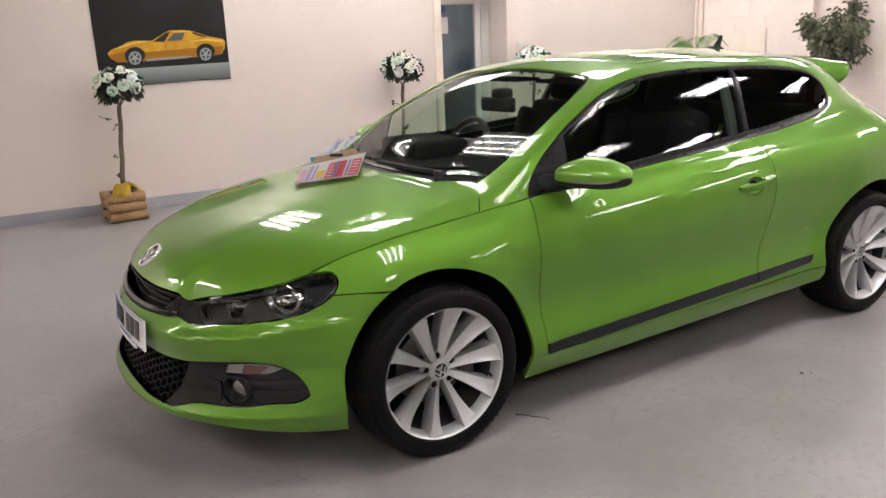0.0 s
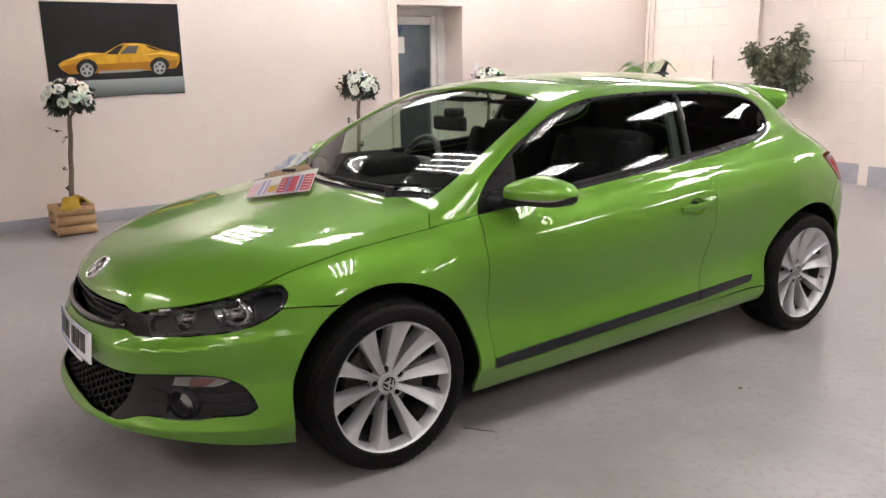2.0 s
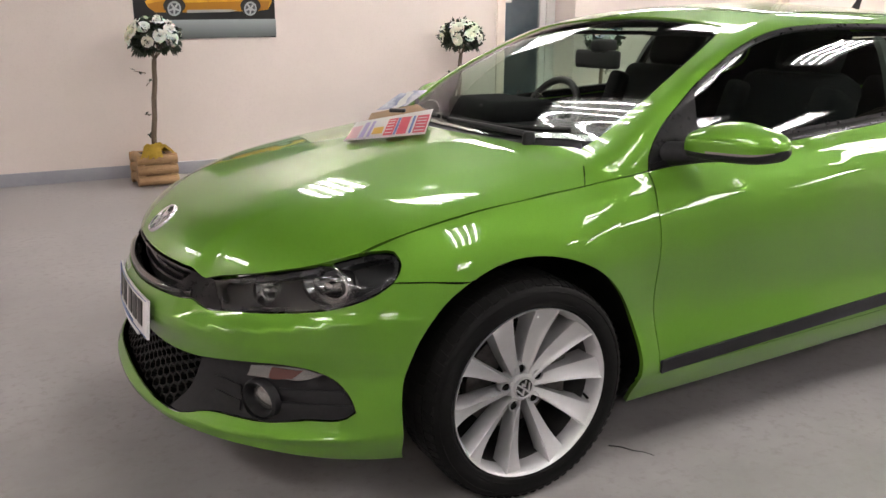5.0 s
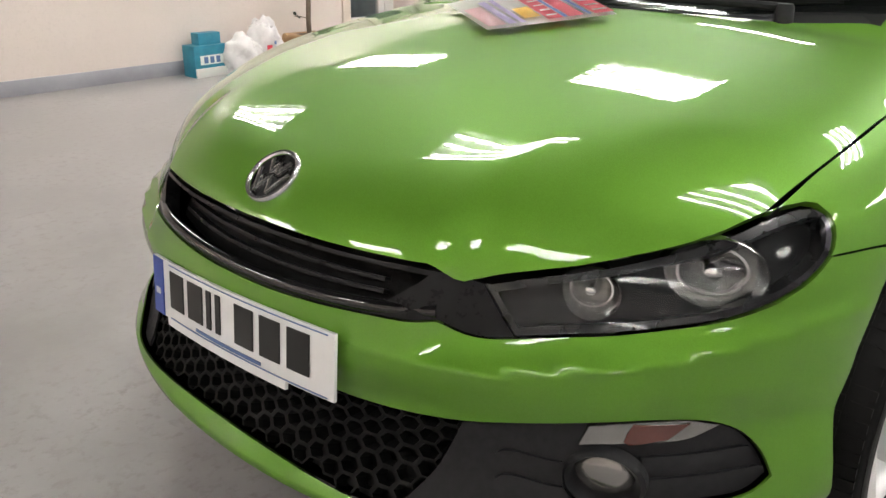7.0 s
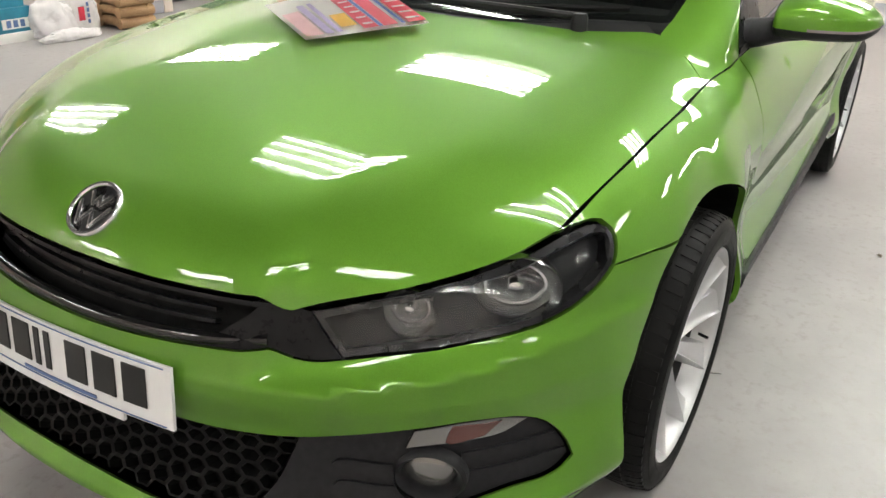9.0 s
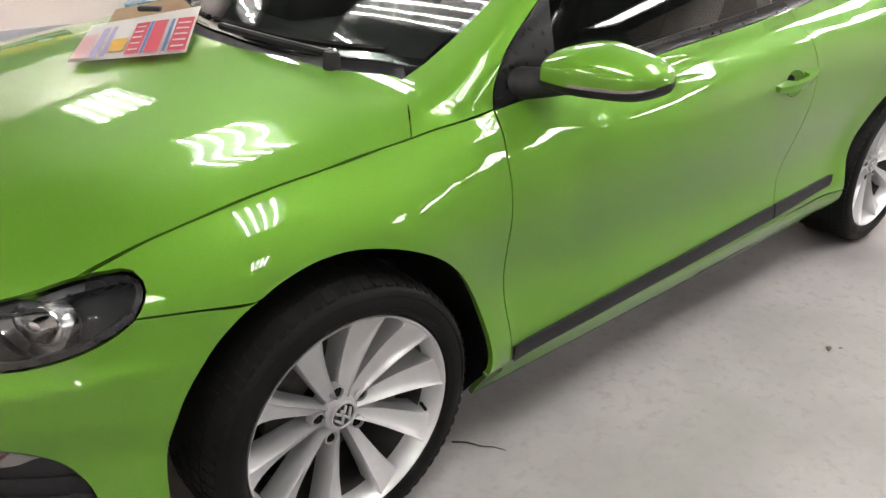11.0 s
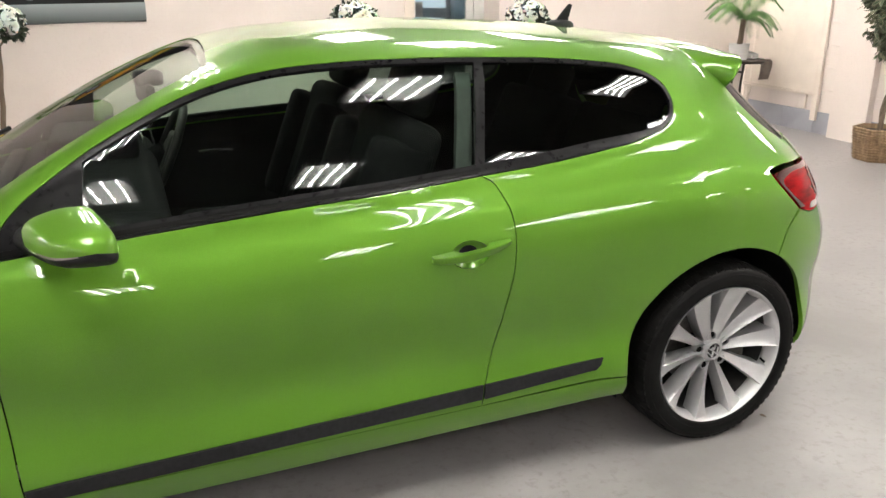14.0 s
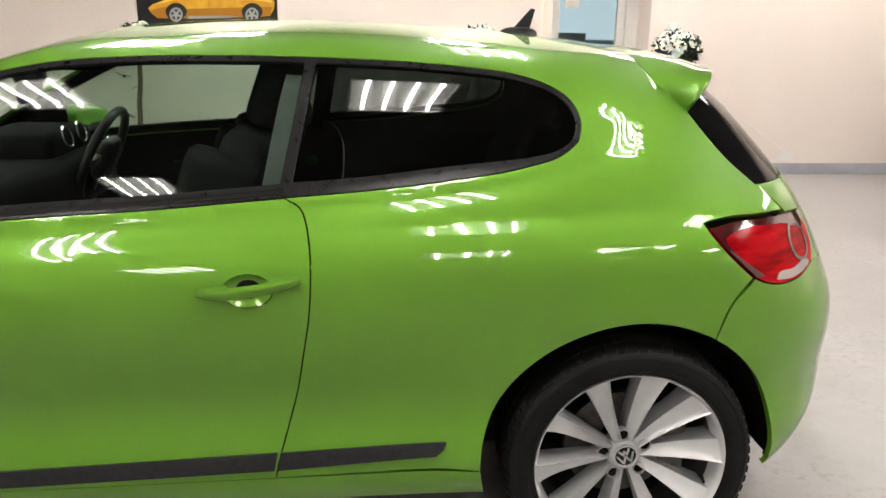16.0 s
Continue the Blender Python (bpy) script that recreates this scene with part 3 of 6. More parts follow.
tails = panel("tail_lamp", [tail_rim], chart_back, red_lens, car, "red plastic tail lamp with a dark rim", sides=2, step=.02, lift=.002, gap=.003, fold=.03)
dark_red = mottle(material("dark_red_lens", (.05, .002, .004), .1, 0, coat_weight=.8), ((.035, .002, .003), (.07, .003, .005)), 30)
clear_lens = material("clear_lens", (.30, .26, .26), .15, .3, coat_weight=1.0)
for k, t in enumerate(tails):
    band = trace([back(*p) for p in lamp_low], [back(2.852, -.849, .800), back(2.874, -.84, .800), back(2.80, -.845, .862), back(2.77, -.83, .894), back(2.80, -.80, .908), back(2.93, -.735, .908), back(3.055, -.632, .898)],
                 [back(3.065, -.62, .918), back(2.984, -.69, .927), back(2.885, -.755, .932), back(2.782, -.792, .932), back(2.724, -.810, .923)])
    g = sheet([band], chart_back, step=.02, gap=.003, lift=.0035, fold=.002)
    add("rim", solid_mesh("rim", *g, mirrored=k == 1), dark_red, t, "dark red lens border")
    low = trace([back(2.915, -.833, .789), back(2.95, -.82, .785), back(3.0, -.78, .79), back(3.045, -.72, .806)], [back(3.045, -.72, .806), back(3.03, -.74, .817), back(2.97, -.80, .808), back(2.92, -.83, .803)])
    g = sheet([low], chart_back, step=.02, gap=.001, lift=.005, fold=.003)
    add("reversing_lens", solid_mesh("reversing_lens", *g, mirrored=k == 1), clear_lens, t, "clear reversing lens")
    spot = np.array([(back(3.015, -.745, .865)[0] + .052 * math.cos(a), .862 + .047 * math.sin(a)) for a in np.linspace(0, 2 * math.pi, 41)[:-1]])
    g = sheet([spot, (spot - spot.mean(0)) * .82 + spot.mean(0)], chart_back, step=.02, gap=0, lift=.0045, fold=.003)
    add("ring", solid_mesh("ring", *g, mirrored=k == 1), dark_red, t)
hatch_low = [back(3.065, -.62, .918), back(2.984, -.69, .927)]
hatch_side = [back(2.984, -.69, .927), back(2.925, -.685, .995)]
half = [[back(3.25, 0, .775), back(3.2, -.3, .775), back(3.12, -.60, .79), back(3.06, -.71, .800)], lamp_out, hatch_low, hatch_side, [back(2.925, -.685, .995), back(3.04, -.50, .987), back(3.12, -.3, .98), back(3.15, 0, .978)]]
panel("tailgate", [trace(*half, *twin(half))], chart_back, paint, car, step=.03)
half = [[back(3.15, 0, .978), back(3.12, -.3, .98), back(3.04, -.50, .987), back(2.925, -.685, .995)], [back(2.925, -.685, .995), back(2.872, -.648, 1.055), back(2.825, -.595, 1.123), back(2.775, -.55, 1.19)], [back(2.775, -.55, 1.19), back(2.82, -.45, 1.215), back(2.87, -.3, 1.235), back(2.90, 0, 1.24)]]
panel("rear_window", [trace(*half, *twin(half))], chart_back, tinted_black, car, "dark tinted rear window", step=.03, lift=-.004)

# roof spoiler
def even(points, n):
    """n places spread evenly along a smooth line through points."""
    q = smooth(points, .004)
    d = np.r_[0, np.cumsum(np.linalg.norm(np.diff(q, axis=0), axis=1))]
    return np.c_[tuple(np.interp(np.linspace(0, d[-1], n), d, q[:, k]) for k in range(3))]


seam = even(tail_cut + hatch_cut[1:4], 30)
seam = meet(*chart_round(np.array([rnd(*p) for p in seam])), 0, 1.6, 90)[0]
edge = even([(2.90, 0, 1.283), (2.885, -.3, 1.279), (2.862, -.45, 1.272), (2.842, -.52, 1.264), (2.828, -.548, 1.246), (2.792, -.562, 1.204)], 30)
rows = []
bm = bmesh.new()
for k in range(30):
    u = k / 29
    s0, e0 = Vector(seam[k]), Vector(edge[k])
    ring = [s0.lerp(e0, f) + Vector((0, -1.3 * u**3, 1 - .4 * u)) * .013 * math.sin(math.pi * f) for f in (0, .12, .3, .5, .7, .88, 1)]
    ring += [e0 + Vector((-.003, .003 * u, -.012)), e0.lerp(s0, .35) + Vector((0, .012 * u**3, -.040 * (1 - u**4) - .012)), s0 + Vector((.05 * (1 - u), .02 * u, -.06 + .03 * u))]
    rows.append(ring)
rows = [[Vector((p.x, -p.y, p.z)) for p in r] for r in rows[:0:-1]] + rows
rows = [[bm.verts.new(p) for p in r] for r in rows]
for a, b in zip(rows, rows[1:]):
    for i in range(len(a) - 1):
        bm.faces.new((a[i], a[i + 1], b[i + 1], b[i]))
bm.faces.new(rows[0])
bm.faces.new(rows[-1])
part("roof_spoiler", bm, paint, car, sharp=50)

# windscreen, cowl and wipers
glass_low = [(x + .075 - .03 * abs(y), y) for x, y in [(.163, 0), (.165, -.08), (.185, -.22), (.228, -.36), (.27, -.45), (.33, -.55)]]
half = [[(1.045, 0), (1.036, -.25), (1.02, -.50)], [(x, y) for x, y, _ in screen_side[::-1]], [(.395, -.632), (.380, -.605), (.372, -.575)], [(.372, -.575), (.355, -.52)] + [(x, y) for x, y in glass_low[::-1][1:]]]


def twin_top(runs):
    return [[(x, -y) for x, y in run[::-1]] for run in runs[::-1]]


rim = trace(*half, *twin_top(half))
panel("windscreen", [rim], chart_top, screen_glass, car, "clear windscreen", step=.03, lift=-.004, gap=.001, fold=0)[0].visible_shadow = False
inner = inset(rim, .022)
panel("screen_border", [rim, inner], chart_top, gloss_black, car, "black windscreen border", step=.02, lift=-.0075, gap=.0, fold=0)
low = [[(x, y) for x, y in cowl_half[2:]][::-1], [(.338, -.628), (.372, -.575)], [(.372, -.575), (.355, -.52)] + [(x, y) for x, y in glass_low[::-1][1:]]]
panel("cowl", [trace(low[0], low[1], low[2], *twin_top(low))], chart_top, trim_black, car, "black plastic scuttle panel", step=.03, lift=-.014, gap=.001, fold=.02)


def over(x, y, up=0.0):
    p, _ = meet(np.array([[x, y, 2.2]]), np.array([[0., 0., -1.]]), 0, 2.1, 60)
    return tuple(p[0] + np.array((0, 0, up)))


for name, arm, blade in (("wiper", [(.275, -.44), (.23, -.25), (.20, -.05)], [(.365, -.53), (.325, -.42), (.28, -.25), (.255, -.05), (.25, .08)]),
                         ("wiper", [(.25, .30), (.26, .42), (.30, .55)], [(.25, .12), (.275, .30), (.32, .45), (.385, .57)])):
    w = part(name, tube([over(x, y, .028) for x, y in arm], .010, 8), trim_black, car, "black windscreen wiper")
    bm = tube([over(x, y, .016) for x, y in blade], .009, 6)
    part("blade", bm, rubber, w)
part("wiper_pivot", lathe([(.0, .05), (.016, .048), (.02, .04), (.022, 0)], 20, m=Matrix.Translation(over(.275, -.44, -.012))), trim_black, car)

# side windows: black surround, door glass, quarter glass
DLO = trace([(x, z) for x, _, z in dlo_top], belt[::-1])
low_edge = dlo_top[-4:]
GLAZED = inset(trace([(x, z) for x, _, z in dlo_top[:-4]], [(low_edge[0][0], low_edge[0][2] + .006)] + [(x, z + .018) for x, _, z in low_edge[1:]] + [(x, z + .018) for x, z in belt[-2:0:-1]], [(.60, .911), (.52, .93)]), .014)
GLAZED = np.array([p for i, p in enumerate(GLAZED) if np.linalg.norm(p - GLAZED[i - 1]) > .007])


def clip(poly, at, keep):
    """The part of an outline on one side of a line: at is a place on it, keep points to the side kept."""
    out = []
    for p, q in zip(poly, np.roll(poly, -1, 0)):
        a, b = np.dot(p - at, keep), np.dot(q - at, keep)
        if a >= 0:
            out.append(p)
        if a * b < 0:
            out.append(p + (q - p) * a / (a - b))
    return np.array(out)


door_pane = clip(clip(GLAZED, np.array((1.712, 1.0)), np.array((-1, .2))), np.array((.672, .95)), np.array((1, -.1)))
quarter_pane = clip(GLAZED, np.array((1.742, 1.0)), np.array((1, -.2)))
panel("window_surround", [DLO, door_pane, quarter_pane], chart_side, frame_black, car, "black window surround", sides=2, step=.03, lift=.001, gap=.001, fold=.012)
bead_low, bead_top = [(x, z + .007) for x, z in belt[::-1]], [(x, z + .020) for x, z in belt]
bead = trace(bead_low, [bead_low[-1], bead_top[0]], bead_top, [bead_top[-1], bead_low[0]])
panel("window_seal", [bead], chart_side, rubber, car, "black rubber window seal", sides=2, step=.03, lift=.005, gap=.0, fold=.006)
for ob in panel("door_window", [door_pane], chart_side, door_glass, car, "clear door window", sides=2, step=.03, lift=-.006, gap=-.004, fold=0):
    ob.visible_shadow = False
panel("quarter_window", [quarter_pane], chart_side, privacy_glass, car, "dark tinted quarter window", sides=2, step=.03, lift=-.004, gap=-.004, fold=0)

trim_grey = mottle(material("pillar_grey", (.055, .063, .058), .6), ((.045, .053, .048), (.065, .075, .068)), 20)
panel("pillar_trim", [trace([(1.664, .99), (1.716, .99)], [(1.716, .99), (1.768, 1.285)], [(1.768, 1.285), (1.722, 1.288)], [(1.722, 1.288), (1.664, .99)])], chart_side, trim_grey, car, "grey centre pillar trim", sides=2, step=.03, lift=-.04, gap=0, fold=.02)

# rubbing strips
for a, b in (((.462, .322), (1.699, .372)), ((1.705, .372), (2.112, .389))):
    d = -.040
    if b[0] > 2:
        rim = trace([a, b], [b, (2.106, .372), (2.085, .354)], [(2.085, .354), (a[0] - .006, a[1] - .042)], [(a[0] - .006, a[1] - .042), a])
    else:
        rim = trace([a, b], [b, (b[0] - .008, b[1] - .042)], [(b[0] - .008, b[1] - .042), (a[0] + .006, a[1] - .040)], [(a[0] + .006, a[1] - .040), a])
    panel("rubbing_strip", [rim], chart_side, trim_black, car, "black plastic rubbing strip", sides=2, step=.03, lift=.010, gap=.0005, fold=.012)

# door handles
for s, owner in ((1, door_l), (-1, door_r)):
    bm = bmesh.new()
    rings = []
    for f in (1.0, .93, .8, .6, .3):
        depth = .022 * (1 - f**2) ** .7 if f < 1 else .002
        ring = []
        for a in np.linspace(0, 2 * math.pi, 33)[:-1]:
            q = body(CUP[0] + CUP[2] * f * math.cos(a), CUP[1] + CUP[3] * f * math.sin(a))
            ring.append(bm.verts.new((q[0], (q[1] + depth) * s, q[2])))
        rings.append(ring)
    for a, b in zip(rings, rings[1:]):
        for i in range(32):
            bm.faces.new((a[i], a[(i + 1) % 32], b[(i + 1) % 32], b[i]))
    bm.faces.new(rings[-1])
    part("handle_recess", bm, paint, owner, "shallow green hollow behind the handle")
    bm = bmesh.new()
    rings = []
    for i in range(33):
        u = i / 32
        x, top = 1.533 + .236 * u, .800 + .026 * u
        q = body(x, top - .012)
        out = .005 + .036 * math.sin(math.pi * min(1, u * .94 + .03)) ** .55
        tall = .010 + .020 * math.sin(math.pi * min(1, u * .9 + .08)) ** .6
        free = float(ramp(u, .26, .34) * (1 - ramp(u, .66, .74)))
        inner = -.004 + free * (out * .62 + .004)
        ring = [bm.verts.new((x, (q[1] - o) * s, top + dz)) for o, dz in (
            (inner, -.001), (out * .90, -.003), (out * .985, -.0045), (out, -.008), (out * .96, -.4 * tall - .004), (out * .84, -.9 * tall), (out * .74, -tall), (inner, -tall * .92))]
        rings.append(ring)
    for a, b in zip(rings, rings[1:]):
        for k in range(8):
            bm.faces.new((a[k], a[(k + 1) % 8], b[(k + 1) % 8], b[k]))
    bm.faces.new(rings[0])
    bm.faces.new(rings[-1])
    part("door_handle", bm, paint, owner, "green bar handle", sharp=18)

# door mirrors
for s in (1, -1):
    root = part("door_mirror", tube([(.535, -.735 * s, .918), (.575, -.80 * s, .926), (.62, -.85 * s, .934), (.66, -.92 * s, .938)], .040, 18, taper=.026), trim_black, car, "black mirror arm with a green housing")
    cuts = {"housing": [], "indicator": [], "base": []}
    meshes = {k: bmesh.new() for k in cuts}
    NS, NA = 30, 56
    rise = curve((0, .034), (.12, .047), (.36, .063), (.6, .056), (.8, .043), (1, .026))
    sink = curve((0, .050), (.5, .050), (.85, .042), (1, .030))
    reach = curve((0, .084), (.3, .104), (.7, .092), (1, .060))
    grid = []
    for i in range(NS + 1):
        u = i / NS
        close = math.sqrt(max(1e-4, 1 - max(0, 1 - u / .07) ** 2.4)) * math.sqrt(max(1e-4, 1 - max(0, (u - .80) / .20) ** 2.4))
        y = -.822 - .240 * u
        high, low, deep = float(rise(u)) * close, float(sink(u)) * close, float(reach(u)) * close
        cx, cz = .630 + .080 * u, .967 - .006 * u
        ring = []
        for k in range(NA):
            a = 2 * math.pi * k / NA
            c, d = math.cos(a), math.sin(a)
            if c > 0:
                x = cx - deep * c ** (1.3 if d > 0 else .65)
            else:
                x = cx + .052 * close * abs(c) ** .30
            ring.append((x, y * s, cz + (high * d ** .85 if d > 0 else -low * abs(d) ** .55)))
        grid.append(ring)
    for i in range(NS):
        for k in range(NA):
            quad = [grid[i][k], grid[i + 1][k], grid[i + 1][(k + 1) % NA], grid[i][(k + 1) % NA]]
            low = math.sin(2 * math.pi * (k + .5) / NA)
            front = math.cos(2 * math.pi * (k + .5) / NA) > -.2
            if low > -.08 or (low > -.26 and i < NS * .34):
                kind = "housing"
            elif low > -.26 and front and i < NS - 1:
                kind = "indicator"
            else:
                kind = "base"
            bm = meshes[kind]
            bm.faces.new([bm.verts.new(q) for q in quad])
    for kind, mat, lab in (("housing", paint, "green painted mirror housing"), ("indicator", clear_lens, "clear indicator strip"), ("base", trim_black, "black mirror underside")):
        bmesh.ops.remove_doubles(meshes[kind], verts=meshes[kind].verts[:], dist=1e-4)
        part(kind, meshes[kind], mat, root, lab, sharp=60)

# roof aerial
bm = lathe([(0, .02), (.02, .019), (.032, .014), (.04, .006), (.043, -.01)], 24, m=Matrix.Diagonal((1.5, .8, 1, 1)))
prism([(-.01, .0), (.045, .0), (.062, .062), (.05, .066), (.03, .045)], .009, bm, Matrix.Translation((-.01, .0045, .012)) @ Matrix.Rotation(radians(90), 4, "X"))
aerial = part("aerial", bm, trim_black, car, "black fin aerial")
aerial.location = over(2.40, 0)

# headlamps
LAMP_IN = wrap(*over(-.736, -.444, -.004))
lamp_rim = trace([wrap(*over(x, y, -.004)) for x, y in lamp_top] + [wrap(-.385, -.745, .735)],
                 [wrap(-.385, -.745, .735), wrap(-.355, -.765, .732), wrap(-.345, -.779, .722), wrap(-.350, -.795, .700), wrap(-.374, -.815, .668)], lamp_under[::-1], [wrap(-.748, -.517, .560), wrap(-.748, -.478, .600), LAMP_IN])
lamp_black = mottle(material("lamp_black", (.010, .010, .011), .3), ((.008, .008, .009), (.014, .014, .015)), 20, rough=(.2, .35))
reflector = material("reflector", (.60, .60, .59), .16, 1.0)
bezel_grey = mottle(material("bezel_grey", (.010, .010, .011), .45, specular_ior_level=.25), ((.008, .008, .009), (.013, .013, .014)), 20, rough=(.4, .5))
BOWLS = (((-.520, -.695, .659), .056, (-1, -.62, .10), .036, 1.36, .050), ((-.652, -.575, .628), .041, (-1, -.45, .12), .034, 1.15, .039))
for k, s in enumerate((1, -1)):
    g = sheet([lamp_rim], chart_wrap, step=.03, gap=.003, lift=-.11, fold=-.106)
    lamp = add("headlamp", solid_mesh("headlamp", *g, mirrored=k == 1), lamp_black, car, "clear glazed headlamp with a black housing")
    g = sheet([lamp_rim], chart_wrap, step=.02, gap=.0025, lift=.0, fold=.004)
    cover = add("cover", solid_mesh("cover", *g, mirrored=k == 1), lamp_glass, lamp, "clear lamp cover")
    cover.visible_shadow = False
    rim_in = inset(lamp_rim, .016)
    g = sheet([lamp_rim, rim_in], chart_wrap, step=.03, gap=.003, lift=-.004, fold=.03)
    add("border", solid_mesh("border", *g, mirrored=k == 1), lamp_black, lamp)
    holes = [np.array([(wrap(*at)[0] + r * wide * math.cos(q), at[2] + tall * math.sin(q)) for q in np.linspace(0, 2 * math.pi, 37)[:-1]]) for at, r, _, _, wide, tall in BOWLS]
    g = sheet([inset(lamp_rim, .006), *holes], chart_wrap, step=.03, gap=0, lift=-.034, fold=.03)
    add("bezel", solid_mesh("bezel", *g, mirrored=k == 1), bezel_grey, lamp, "dark grey lamp bezel")
    for place, r, aim, sunk, wide, _ in BOWLS:
        p, _ = meet(*chart_wrap(np.array([wrap(*place)])), 0, 1.5, 60)
        c = p[0] - slope(p)[0] * sunk
        m = Matrix.Translation((c[0], c[1] * s, c[2])) @ Vector((aim[0], aim[1] * s, aim[2])).to_track_quat("Z", "Y").to_matrix().to_4x4() @ Matrix.Diagonal((wide, 1, 1, 1))
        bowl = part("bowl", lathe([(0, -.050), (r * .25, -.048), (r * .55, -.036), (r * .85, -.012), (r * .97, .004), (r, .008), (r * 1.04, .002), (r * 1.05, -.03)], 40, m=m), reflector, lamp, "silvered reflector bowl")
        part("bulb_shield", lathe([(0, .000), (r * .17, -.004), (r * .2, -.02), (r * .12, -.05)], 20, m=m), chrome, bowl)
        part("ring", lathe([(r * .60, -.022), (r * .64, -.014), (r * .70, -.014), (r * .72, -.022)], 40, m=m), chrome, bowl)

# upper grille
def lip(x, y):
    return wrap(*over(x, y, -.004))


mouth = [[lip(x, y) for x, y in lip_half], [LAMP_IN, wrap(-.748, -.478, .600), wrap(-.748, -.517, .560)], notch[::-1], grille_low[::-1]]
mouth_rim = trace(*mouth, *twin(mouth))
grille = panel("grille", [mouth_rim], chart_wrap, well_black, car, "gloss black upper grille", step=.03, lift=-.060, gap=.001, fold=-.056)[0]
hole_top = [(q, z - .008) for q, z in [lip(x, y) for x, y in lip_half[:-1]]]
hole_low = [(q, z + .007) for q, z in grille_low[:-1]]
hole_half = [hole_top, [(hole_top[-1][0], hole_top[-1][1]), (hole_low[-1][0], hole_low[-1][1])], hole_low[::-1]]
hole_rim = trace(*hole_half, *twin(hole_half))
panel("surround", [mouth_rim, hole_rim], chart_wrap, frame_black, grille, "gloss black grille surround", step=.02, lift=-.004, gap=.001, fold=.03)
for f in (.45, .72):
    line = [(a[0], a[1] * (1 - f) + (b[1]) * f) for a, b in zip([hole_low[0], hole_low[1], hole_low[2], hole_low[3]], [hole_top[0], hole_top[1], hole_top[1], hole_top[2]])]
    up = [(q, z + .003) for q, z in line]
    dn = [(q, z - .003) for q, z in line]
    slat = [up, [up[-1], dn[-1]], dn[::-1]]
    panel("slat", [trace(*slat, *twin(slat))], chart_wrap, frame_black, grille, step=.03, lift=-.040, gap=0, fold=.022)

bar, _ = meet(*chart_wrap(np.array([(q, z + .013) for q, z in grille_low] )), 0, 1.5, 60)
bar = bar - slope(bar) * .008
run = [tuple(p * (1, -1, 1)) for p in bar[::-1]] + [tuple(p) for p in bar[1:]]
part("lower_bar", tube([tuple(p) for p in smooth(run, .03)], .0115, 12), gloss_black, grille, "rounded gloss black bar")

# lower intake
intake_rim = hole
panel("intake_backing", [intake_rim], chart_wrap, well_black, car, "black intake backing", step=.03, lift=-.075, gap=.001, fold=-.072)
mesh_edge = [wrap(-.797, -.461, .423), wrap(-.809, -.446, .378), wrap(-.827, -.429, .332), wrap(-.852, -.407, .298), wrap(-.876, -.385, .2665)]
pod = trace(intake[3:], intake_low[:POD] + [mesh_edge[-1]], mesh_edge[::-1])
FOG = wrap(-.692, -.648, .350)
fog_hole = np.array([(FOG[0] + .060 * math.cos(a), FOG[1] + .046 * math.sin(a)) for a in np.linspace(0, 2 * math.pi, 33)[:-1]])
pods = panel("fog_surround", [pod, fog_hole], chart_wrap, trim_black, car, "matt black fog lamp surround", sides=2, step=.02, lift=-.014, gap=.001, fold=.02)
orange = material("reflex_amber", (.10, .030, .026), .2, 0, coat_weight=1.0)
silver_lens = material("silver_lens", (.24, .235, .23), .2, .7, coat_weight=1.0)
